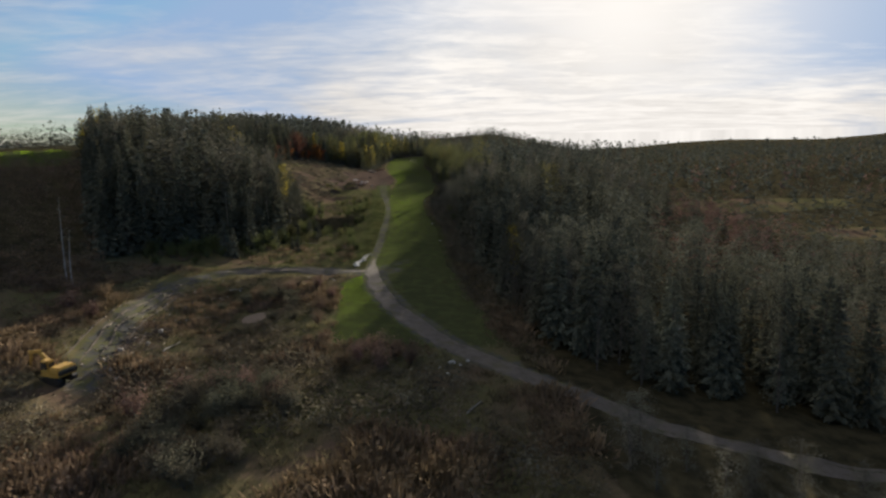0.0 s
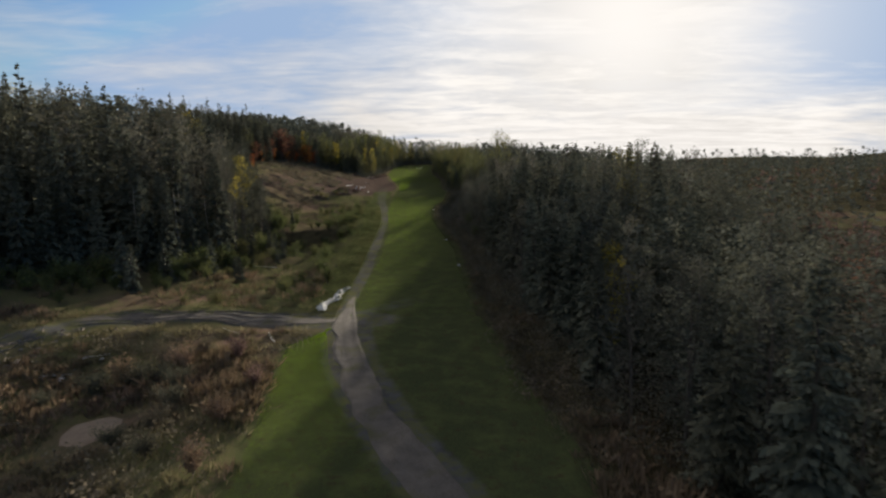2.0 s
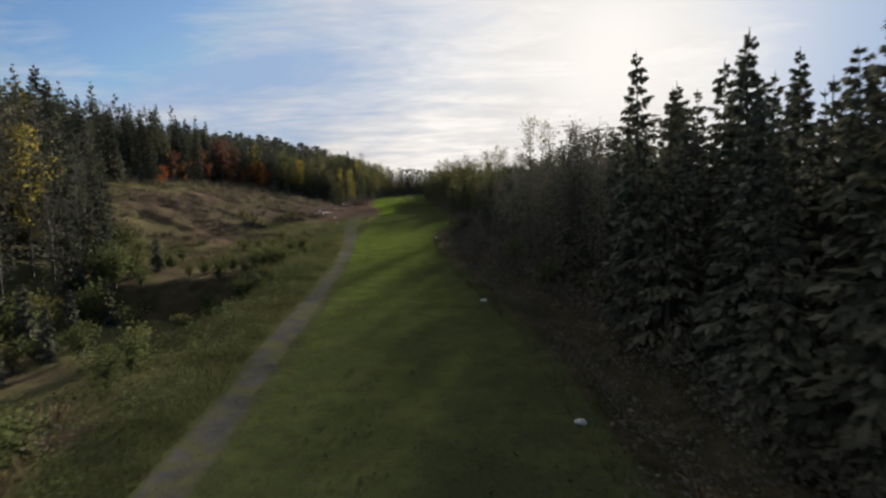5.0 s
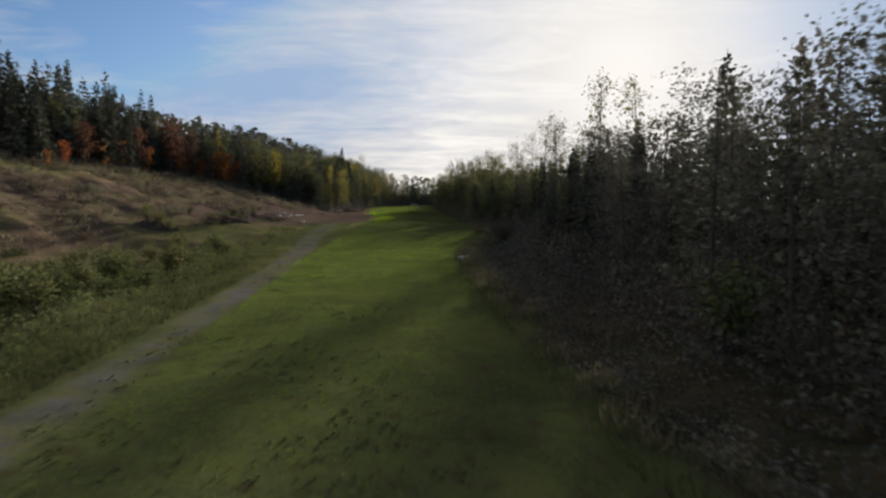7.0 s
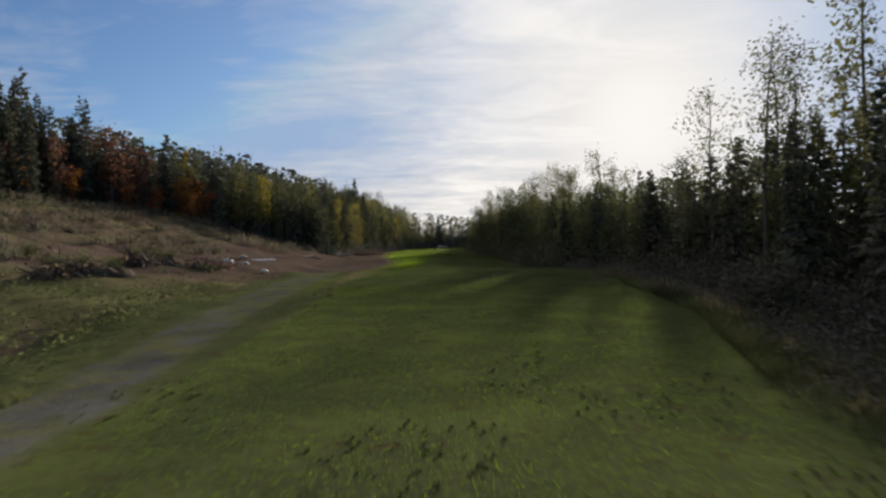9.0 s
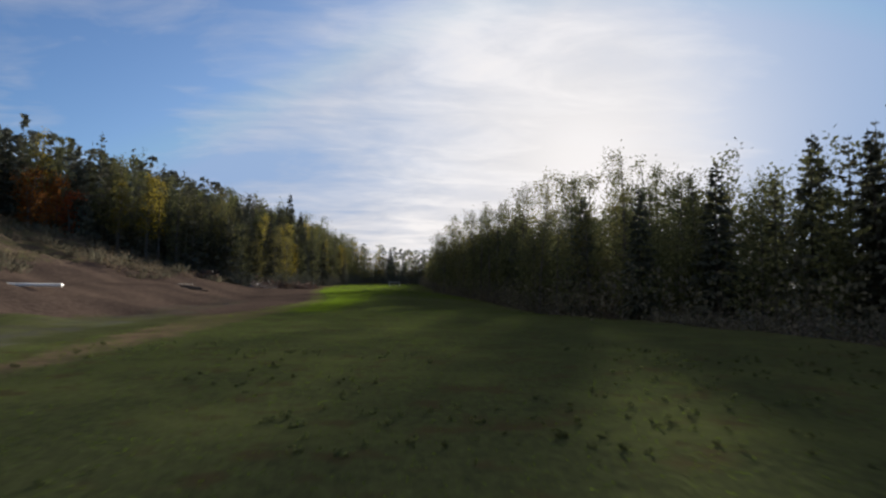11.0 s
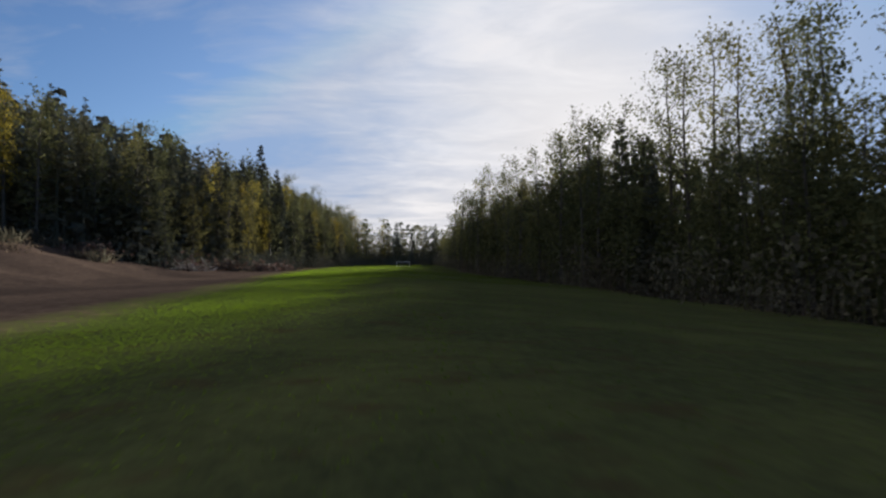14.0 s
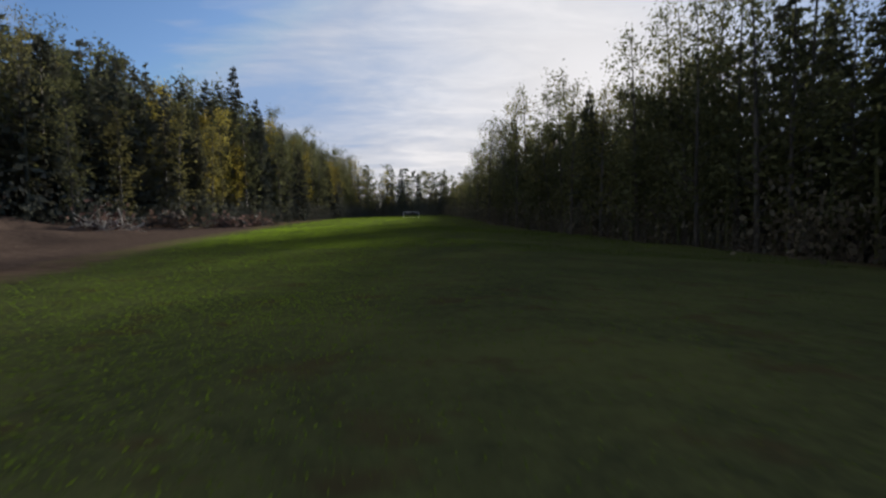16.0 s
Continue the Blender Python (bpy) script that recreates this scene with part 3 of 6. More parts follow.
def tree_thing(name, stem_name, crown_name, parts, stem_mat, leaf_mat, label, category, group):
    stem, crown, twigs = parts
    root = tagged(new(name), label, category, group)
    part(stem_name, mesh_np(stem_name, *stem, [stem_mat], None, True), root)
    if twigs is None:
        part(crown_name, mesh_np(crown_name, *crown, [leaf_mat]), root)
    else:
        both = join([crown, twigs])
        part(crown_name, mesh_np(crown_name, *both, [leaf_mat, stem_mat], [0] * len(crown[1]) + [1] * len(twigs[1])), root)
    return root


def placed(x, y, h, turn, tilt=(0, 0), wide=1.0, sink=0.0):
    return pose(x, y, gz(x, y) - sink, tilt[0], tilt[1], math.degrees(turn)) @ Matrix.Diagonal((h * wide, h * wide, h, 1))


class Kind:
    """Several built examples of one kind of tree, copied over the land. The first use of each example is the example itself."""

    def __init__(self, makers):
        self.makers, self.made, self.free = makers, {}, set()

    def plant(self, rng, m):
        k = int(rng.integers(len(self.makers)))
        if k not in self.made:
            self.made[k] = self.makers[k]()
            self.made[k].matrix_basis = m
            return self.made[k]
        src = self.made[k]
        keep = src.matrix_basis.copy()
        src.matrix_basis = Matrix()
        c = copy_thing(src, m)
        src.matrix_basis = keep
        return c


rng = np.random.default_rng(7)


def spruce_kind(group, label, n=3, **kw):
    def maker(seed):
        r = np.random.default_rng(seed)
        return lambda: tree_thing("spruce", "trunk", "crown", spruce_parts(r, **kw), M_BARK, M_SPRUCE, label, "spruce tree", group)
    return Kind([maker(100 + i) for i in range(n)])


def leaf_kind(name, group, label, leaves, n=3, seed=200, bark=None, category="aspen tree", **kw):
    def maker(s):
        r = np.random.default_rng(s)
        return lambda: tree_thing(name, "trunk", "crown", broadleaf_parts(r, **kw), bark or M_PALE_BARK, leaves, label, category, group)
    return Kind([maker(seed + i) for i in range(n)])


def bush_kind(name, group, label, leaves, n=3, seed=400, **kw):
    def maker(s):
        r = np.random.default_rng(s)
        return lambda: tree_thing(name, "woody_base", "foliage", bush_parts(r, **kw), M_BARK, leaves, label, "bush", group)
    return Kind([maker(seed + i) for i in range(n)])


SPRUCE = spruce_kind("spruces at the wood's edge", "tall dark green spruce at the edge of the wood", 4, whorls=36, arms=6, sprays=14, thick=0.7)
ASPEN = leaf_kind("aspen", "aspens at the wood's edge", "slender green aspen with pale trunk at the wood's edge", M_ASPEN, 4, 200)
ASPEN_AIRY = leaf_kind("aspen", "thin-leaved aspens", "tall thin-leaved aspen that lets the sky through", M_ASPEN, 2, 230, M_BARK, spread=2.2, low=0.34, limbs=23, per=54, leaf=0.20, inner=0)
BIRCH_GREY = leaf_kind("birch", "grey-green birches of the hill wood", "slender grey-green birch with a pale trunk in the hill wood", M_GREYED_LEAF, 3, 320, M_PALE_BARK, "birch tree", spread=2.1, low=0.14, limbs=20, per=60, leaf=0.21, inner=130)
ASPEN_TUFT = leaf_kind("aspen", "yellow-topped aspens", "slender aspen with a small bright yellow top", M_YELLOW, 1, 340, None, spread=0.8, low=0.76, limbs=7, per=45, leaf=0.18, inner=16)
ASPEN_YELLOW = leaf_kind("aspen", "yellowing aspens", "slender aspen with yellow autumn leaves", M_YELLOW, 2, 250, None, spread=1.8, low=0.25)
BIRCH_ORANGE = leaf_kind("birch", "orange young birches", "young birch with orange and red autumn leaves on the bank", M_ORANGE, 2, 270, None, "birch tree", h=6.0, spread=1.5, low=0.15, limbs=12, per=70, leaf=0.22)
ALDER = leaf_kind("alder", "grey alders at the valley wood's edge", "broad grey-green alder at the edge of the valley wood", M_GREYED_LEAF, 4, 300, M_BARK, "alder tree", spread=3.0, low=0.06, limbs=20, per=81, leaf=0.195, inner=240)
SPRUCE_YOUNG = spruce_kind("young spruces", "small young spruce on the scrubby slope", 2, h=5.0, spread=1.2, whorls=18, arms=6, sprays=7, bare=0.02)


# ---- where the woods stand ----
def left_edge(y):
    return np.interp(y, [60, 95, 107, 121, 133, 150, 165, 180, 195, 206, 214, 300, 307, 316, 345, 440, 460, 470], [-90, -72, -64, -52, -41, -37, -37, -41, -50, -60, -66, -66, -50, -39, -36, -33, -28, 30])


def valley_edge(x, y):
    """How deep a place lies inside the wood on the valley side."""
    d = x - run_right(y) - np.interp(y, [60, 95, 120, 200, 235, 250, 460], [6.0, 5.0, 6.0, 7.0, 7.0, 0.6, 0.6])
    road = y - np.interp(x, [0, 7, 14, 20, 26, 45, 75], [71, 62, 55, 51, 48, 44, 42]) - 10
    return np.minimum(d, np.where(x > 3, road, d))


def hill_depth(x, y):
    d = left_edge(y) - x
    out = (x + 0.57 * y) * 0.87
    return np.where(np.hypot(x, y) < 345, np.minimum(d, out), d)


def wood_depth(x, y):
    end = y - 470
    return np.maximum(np.maximum(np.where(y > 50, valley_edge(x, y), -9), np.where(y > 90, hill_depth(x, y), -9)), end)


def scatter(x0, x1, y0, y1, step, seed):
    r = np.random.default_rng(seed)
    X, Y = np.meshgrid(np.arange(x0, x1, step), np.arange(y0, y1, step))
    X = X + r.uniform(-0.46, 0.46, X.shape) * step
    Y = Y + r.uniform(-0.46, 0.46, Y.shape) * step
    return X.ravel(), Y.ravel(), r


# height of the wood on the valley side, fitted to the skyline in the camera's view and the strip's shade: by distance
# along the strip, then 2, 5, 9, 14 and 20 m in from its edge
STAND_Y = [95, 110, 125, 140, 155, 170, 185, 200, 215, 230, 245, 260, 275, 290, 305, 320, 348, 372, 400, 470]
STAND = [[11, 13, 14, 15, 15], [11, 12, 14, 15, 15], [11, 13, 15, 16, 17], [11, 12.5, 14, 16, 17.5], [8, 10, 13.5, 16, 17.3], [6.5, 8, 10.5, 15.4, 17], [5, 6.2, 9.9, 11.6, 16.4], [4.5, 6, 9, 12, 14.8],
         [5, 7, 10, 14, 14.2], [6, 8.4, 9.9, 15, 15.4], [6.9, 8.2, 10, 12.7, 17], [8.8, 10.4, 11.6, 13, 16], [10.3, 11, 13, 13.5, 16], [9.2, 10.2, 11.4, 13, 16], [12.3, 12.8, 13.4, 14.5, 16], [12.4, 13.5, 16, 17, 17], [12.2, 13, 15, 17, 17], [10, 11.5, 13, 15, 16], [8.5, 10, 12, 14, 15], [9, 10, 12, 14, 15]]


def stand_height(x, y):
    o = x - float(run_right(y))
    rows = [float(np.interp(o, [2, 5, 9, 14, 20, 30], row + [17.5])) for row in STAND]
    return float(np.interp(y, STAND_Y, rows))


# tall trees that stand out: kind, x, y, height of the tip
TALL = [("a", 16.1, 225.5, 21.8), ("v", 5.3, 227.1, 17.9), ("v", 4.8, 233.0, 16.3), ("v", 7.2, 229.5, 17.4), ("v", 6.4, 226.0, 16.4), ("s", 14.2, 198.5, 18.3), ("s", 16.0, 192.0, 17.4), ("s", 14.6, 209.1, 15.3), ("s", 20.1, 154.0, 18.6),
        ("s", 18.3, 170.0, 17.2), ("s", 19.3, 188.3, 19.5), ("a", 13.2, 230.5, 23.4), ("s", 26.4, 142.5, 18.4), ("a", 24.2, 137.5, 17.2), ("a", 5.1, 288.4, 18.7), ("s", 13.0, 277.3, 17.2),
        ("a", -1.6, 302.2, 16.6), ("a", -0.4, 343.2, 22.4), ("a", -4.6, 328.6, 17.0), ("a", 9.7, 285.2, 21.1), ("a", 6.9, 271.8, 16.8), ("a", 3.5, 277.7, 16.8), ("a", 4.0, 285.8, 18.2), ("a", 8.4, 274.0, 17.2), ("y", 10.6, 92.8, 9.8), ("u", -37.9, 148.7, 13.8),
        ("a", -81.0, 234.0, 33.0), ("s", -69.8, 287.7, 32.2), ("a", -44.3, 434.9, 31.8), ("y", -61.0, 304.0, 26.5), ("y", -40.0, 337.0, 20.0), ("y", -38.2, 348.5, 19.6), ("y", -37.6, 352.0, 16.0), ("y", -36.6, 392.0, 20.0),
        ("a", -2.5, 303.0, 17.4), ("a", -1.0, 307.5, 18.4), ("a", -1.8, 311.5, 18.0), ("a", 0.6, 312.5, 19.2), ("a", -3.2, 307.0, 16.6), ("a", 0.9, 305.0, 18.8), ("a", -0.6, 316.0, 19.0), ("a", -3.4, 314.5, 17.2), ("s", 2.6, 309.0, 19.0),
        ("v", 0.0, 291.0, 17.6), ("v", 2.2, 289.5, 18.2), ("v", 3.4, 295.0, 20.6), ("v", 4.6, 288.5, 18.6), ("v", 1.4, 296.5, 19.0), ("v", 5.8, 291.5, 19.4), ("a", -3.3, 352.5, 22.4), ("a", -4.9, 349.0, 20.0), ("a", -5.6, 356.0, 19.2),
        ("a", -2.0, 347.0, 21.0), ("a", -6.2, 363.0, 18.4), ("a", -6.5, 371.0, 18.6), ("s", -4.0, 358.0, 20.5),
        ("s", 17.1, 140.0, 17.6), ("s", 9.6, 140.5, 16.6), ("d", 15.1, 120.0, 16.1), ("d", 16.6, 120.5, 15.9), ("d", 19.0, 120.5, 15.4), ("s", 12.6, 120.5, 15.6), ("d", 27.0, 140.0, 18.7), ("s", 29.2, 141.0, 18.4), ("s", 22.6, 141.0, 18.0), ("s", 5.0, 142.0, 16.2)]


def plant_woods():
    kinds = {"s": SPRUCE, "a": ASPEN, "y": ASPEN_YELLOW, "d": ALDER, "v": ASPEN_AIRY, "b": BIRCH_GREY, "u": ASPEN_TUFT}
    for k, x, y, top in TALL:
        full = 16.4
        kinds[k].plant(rng, placed(x, y, (top - gz(x, y)) / full, rng.uniform(0, 6.28), (0, 0), 0.95))
    X, Y, r = scatter(-140, 90, 40, 475, 3.4, 11)
    D = wood_depth(X, Y)
    near_lists, deep, close, shrubs = [[], [], [], []], [[], [], [], []], [], [[], []]
    count = {"s": 12, "a": 12, "y": 2, "d": 0, "b": 0}
    for x, y, d in zip(X, Y, D):
        if d < 0 or min((x - t[1]) ** 2 + (y - t[2]) ** 2 for t in TALL) < 3.0:
            continue
        hill = x < -25 and y < 462
        grove = noise.noise(Vector((x * 0.035, y * 0.035, 4.2))) + r.normal() * 0.22
        kind = "s" if grove > ((0.16 if y < 140 else -0.06 if y < 235 else 0.02) if not hill else (-0.26 if y < 205 else -0.30)) else "a"
        if hill and y > 305:
            kind = "s" if grove > 0.26 else "a"
        if y > 255 and not hill:
            kind = "a" if grove < 0.34 else "s"
        even = y > 262 and not hill
        h = r.uniform(0.72, 1.05) + (r.random() < 0.18) * 0.22 if kind == "s" else r.uniform(0.80, 1.08)
        if not hill:
            if y < 470:
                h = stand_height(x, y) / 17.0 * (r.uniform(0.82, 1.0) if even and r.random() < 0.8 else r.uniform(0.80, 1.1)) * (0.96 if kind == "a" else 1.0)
            else:
                h *= 0.9
        else:
            h *= np.interp(d, [0, 5], [0.72, 1.02])
            if 90 < y < 150 and d > 5:
                h *= 1.08
            h *= np.interp(y, [195, 215, 285, 300, 330, 350], [1.0, 0.93, 0.93, 0.84, 0.86, 1.0])
        if kind == "a" and hill and d < 9 and r.random() < (0.05 if y < 300 else 0.12 if y < 325 else 0.22):
            kind = "y"
        if kind == "a" and hill and y < 205:
            kind = "b"
        if kind == "a" and not hill and y < 240:
            kind = "d"
        if d > 14 and not hill and y > 110 and r.random() < 0.35:
            continue
        if d > 14 and not hill:
            h *= r.uniform(0.7, 1.12)
            if kind == "a" and r.random() < 0.3:
                kind = "s"
        low = float(open_valley(x, y)) if not hill else 0.0
        if low > 0.35 and r.random() < 0.25 + 0.7 * low:
            shrubs[int(noise.noise(Vector((x * 0.05, y * 0.05, 5.2))) + r.normal() * 0.2 > 0.12)].append((x, y, r.uniform(0.20, 0.42), r.uniform(0, 6.28), r.uniform(1.5, 2.3)))
            continue
        h *= (1 - 0.35 * low) * (0.8 if not hill and y < 110 and x > 0.31 * y else 1.0)
        if x > 42 and not hill and y < 330:
            open_here = float(glade(x, y))
            thin = noise.noise(Vector((x * 0.045, y * 0.045, 2.2))) + r.normal() * 0.08
            if r.random() < open_here or thin > 0.22:
                near_lists[3].append((x, y, r.uniform(0.10, 0.26) + 0.12 * (thin > 0.22), r.uniform(0, 6.28), r.uniform(1.3, 2.2)))
                continue
        if d < 8.0 and -95 < x < 45 and count[kind] < 296:
            count[kind] += 1
            tilt = (r.normal() * 1.6, r.normal() * 1.6)
            kinds[kind].plant(r, placed(x, y, h, r.uniform(0, 6.28), tilt, r.uniform(0.9, 1.25)))
        else:
            where = near_lists if d < 24 or (x > 0 and x < 75 and y < 230) else deep
            if kind == "a" and ((-30 < x < 32 and 130 < y < 345 and d < 22) or (hill and y > 296 and d < 16)):
                close.append((x, y, h, r.uniform(0, 6.28), r.uniform(0.95, 1.2)))
                continue
            where[{"s": 0, "a": 1, "y": 2, "d": 1, "b": 1}[kind]].append((x, y, h, r.uniform(0, 6.28), r.uniform(0.95, 1.3)))
    X, Y, r = scatter(-6, 45, 84, 165, 2.9, 12)
    D = valley_edge(X, Y)
    for x, y, d in zip(X, Y, D):
        if 2.5 < d < 15 and r.random() < 0.75:
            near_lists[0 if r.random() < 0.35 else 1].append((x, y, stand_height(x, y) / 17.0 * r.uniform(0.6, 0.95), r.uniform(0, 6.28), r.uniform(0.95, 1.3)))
    X, Y, r = scatter(-8, 26, 225, 352, 2.8, 13)
    D = valley_edge(X, Y)
    for x, y, d in zip(X, Y, D):
        if 1.5 < d < 14 and r.random() < 0.6:
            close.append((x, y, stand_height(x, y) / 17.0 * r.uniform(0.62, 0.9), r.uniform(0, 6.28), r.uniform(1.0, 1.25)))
    X, Y, r = scatter(-10, 14, 228, 352, 2.2, 14)
    D = valley_edge(X, Y)
    for x, y, d in zip(X, Y, D):
        if 0.6 < d < 4.5:
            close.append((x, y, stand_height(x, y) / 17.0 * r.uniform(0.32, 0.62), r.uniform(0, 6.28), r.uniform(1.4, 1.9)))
    X, Y, r = scatter(-80, -36, 298, 350, 2.8, 15)
    D = hill_depth(X, Y)
    for x, y, d in zip(X, Y, D):
        if 1.5 < d < 12 and r.random() < 0.8:
            near_lists[0].append((x, y, r.uniform(0.35, 0.75), r.uniform(0, 6.28), r.uniform(1.2, 1.6)))
    return near_lists, deep, close, shrubs


def spread_copies(examples, places, r):
    """Arrays of many copies of example shapes, joined."""
    Vs, Fs, off = [], [], 0
    heights = ground_z([p[0] for p in places], [p[1] for p in places])
    for (x, y, h, turn, wide), z in zip(places, heights):
        v, f = examples[int(r.integers(len(examples)))]
        c, s = math.cos(turn) * h * wide, math.sin(turn) * h * wide
        w = np.empty_like(v)
        w[:, 0] = v[:, 0] * c - v[:, 1] * s + x
        w[:, 1] = v[:, 0] * s + v[:, 1] * c + y
        w[:, 2] = v[:, 2] * h + z
        Vs.append(w), Fs.append(f + off)
        off += len(v)
    return np.concatenate(Vs), np.concatenate(Fs)


def stuff(name, V, F, mats, label, category):
    return tagged(new(name, mesh_np(name, V, F, mats)), label, category, kind="stuff")


def wood_examples():
    low_spruce = [join(list(spruce_parts(np.random.default_rng(500 + i), whorls=15, arms=5, sprays=3, thick=2.0)[:2])) for i in range(3)]
    low_leaf = [broadleaf_parts(np.random.default_rng(520 + i), spread=2.7, low=0.06, limbs=12, per=39, leaf=0.35, inner=48)[1] for i in range(3)]
    fine_leaf = [join([b[0], b[1]]) for b in (broadleaf_parts(np.random.default_rng(530 + i), limbs=15, per=36, leaf=0.36, low=0.2, inner=45) for i in range(3))]
    cone = [spruce_parts(np.random.default_rng(540 + i), whorls=6, arms=5, sprays=1, spread=2.7, thick=1.8)[1] for i in range(3)]
    puff = [broadleaf_parts(np.random.default_rng(550 + i), limbs=5, per=6, leaf=1.3, spread=2.4, inner=5)[1] for i in range(3)]
    return low_spruce, low_leaf, fine_leaf, cone, puff


def build_woods():
    r = np.random.default_rng(31)
    near_lists, deep, close, shrubs = plant_woods()
    low_spruce, low_leaf, fine_leaf, cone, puff = wood_examples()
    stuff("aspen_stand", *spread_copies(fine_leaf, close, r), [M_ASPEN], "leafy aspens standing behind the wood's edge", "aspen wood")
    fine_spruce = [spruce_parts(np.random.default_rng(560 + i), whorls=25, arms=6, sprays=10, thick=0.8)[:2] for i in range(3)]
    fine_spruce = [join(list(p)) for p in fine_spruce]
    front = [p for p in near_lists[0] if p[1] < 132 and 0 < p[0] < 40]
    near_lists[0] = [p for p in near_lists[0] if not (p[1] < 132 and 0 < p[0] < 40)]
    stuff("spruce_stand", *spread_copies(fine_spruce, front, r), [M_SPRUCE], "dark young spruces standing behind the wood's edge", "spruce wood")
    stuff("spruce_wood", *spread_copies(low_spruce, near_lists[0], r), [M_SPRUCE], "dense dark spruce wood behind the edge", "spruce wood")
    near_wood = [p for p in near_lists[1] if p[1] < 150 and p[0] > 0]
    back_wood = [p for p in near_lists[1] if not (p[1] < 150 and p[0] > 0)]
    plain_leaf = [broadleaf_parts(np.random.default_rng(525 + i), spread=2.7, low=0.06, limbs=12, per=21, leaf=0.48, inner=36)[1] for i in range(3)]
    stuff("alder_wood", *spread_copies(plain_leaf, back_wood, r), [M_GREYED_LEAF], "dense grey-green wood deeper in the stand", "alder wood")
    stuff("aspen_wood", *spread_copies(low_leaf, near_wood, r), [M_GREYED_LEAF], "dense grey-green alder and aspen wood behind the edge", "alder wood")
    if near_lists[2]:
        stuff("yellow_wood", *spread_copies(low_leaf, near_lists[2], r), [M_YELLOW], "yellowing aspens inside the wood", "aspen wood")
    spots = [list(deep[0]), list(deep[1]) + list(deep[2]), []]
    shrub = [broadleaf_parts(np.random.default_rng(570 + i), spread=2.9, low=0.03, limbs=10, per=21, leaf=0.62, inner=34)[1] for i in range(3)]
    stuff("valley_thicket", *spread_copies(shrub, shrubs[0], r), [M_GREYED_LEAF], "low rounded grey-green thicket on the valley floor", "thicket")
    stuff("rusty_thicket", *spread_copies(shrub, shrubs[1], r), [M_RUST], "low rounded reddish brown thicket on the valley floor", "thicket")
    stuff("glade_thicket", *spread_copies(low_leaf, near_lists[3], r), [M_RUST], "low reddish thicket in clearings of the valley wood", "thicket")
    for step, lo, hi in ((8.0, 0, 330), (16.0, 330, 800), (36.0, 800, 2000)):
        X, Y, q = scatter(-hi, hi, -60, 475 + hi, step, int(step * 10))
        R = np.hypot(X, np.maximum(Y - 250, 0))
        D = wood_depth(X, Y)
        for x, y, rr, d in zip(X, Y, R, D):
            if not lo <= rr < hi or (-140 <= x < 90 and 40 <= y < 475):
                continue
            if y > 475:
                d = max(d, 1.0)
            field = x < -0.57 * y and math.hypot(x, y) < 345
            if field or (d < 0) or abs(x) > 0.80 * y + 60:
                continue
            g = noise.noise(Vector((x * 0.012, y * 0.012, 8.8))) + q.normal() * 0.2
            k = 0 if g > -0.05 else 1
            if k == 1 and q.random() < (0.2 if x > 0.45 * y and rr < 330 else 0.10):
                k = 2
            low = 1.0
            if x > 60 and rr < 330:
                thin = noise.noise(Vector((x * 0.03, y * 0.03, 2.2))) + q.normal() * 0.08
                if q.random() < float(glade(x, y)) or thin > 0.25:
                    k, low = 2, 0.32
                elif k == 2 and q.random() < 0.4:
                    k = 0
            if float(open_valley(x, y)) > q.uniform(0.3, 0.8):
                k, low = (2 if g > 0.1 else 1), q.uniform(0.28, 0.5)
            if x < -0.5 * y and 330 < math.hypot(x, y) < 440:
                low = 0.5
            big = 1.2 if rr < 330 else (1.6 if rr < 800 else 2.5)
            spots[k].append((x, y, q.uniform(0.5, 1.0) * (0.8 if k == 2 else 1.0) * low, q.uniform(0, 6.28), big * (1.8 if low < 1 else 1.0)))
    stuff("far_spruce_wood", *spread_copies(cone, spots[0], r), [M_SPRUCE], "distant dark spruce wood over the valley and ridges", "far wood")
    stuff("far_leaf_wood", *spread_copies(puff, spots[1], r), [M_DULLED_WOOD], "distant mixed green wood over the valley and ridges", "far wood")
    stuff("far_autumn_wood", *spread_copies(puff, spots[2], r), [M_RUST], "distant reddish autumn trees in the valley", "far wood")


def close_end():
    r = np.random.default_rng(47)
    for k in range(46):
        x, y = -48 + 58 * (k % 23) / 22 + r.uniform(-1, 1), (464 if k < 23 else 469) + r.uniform(-1.5, 1.5)
        kind = (ASPEN, ASPEN, SPRUCE, ASPEN_YELLOW)[int(r.integers(4)) if k % 5 == 0 else int(r.integers(3))]
        kind.plant(r, placed(x, y, r.uniform(0.62, 0.9), r.uniform(0, 6.28), (0, 0), r.uniform(1.0, 1.3)))


build_woods()
close_end()


# ---- scrub, herbs and grass ----
def clumps(seed, n, size, spread, leaf):
    """Low clump shapes of loose leaves, one unit high."""
    r = np.random.default_rng(seed)
    out = []
    for i in range(3):
        c = r.normal(size=(n, 3)) * np.array([spread, spread, 0.30]) + np.array([0, 0, 0.42])
        c[:, 2] = np.abs(c[:, 2])
        out.append(leaf_cards(r, c, leaf))
    return out


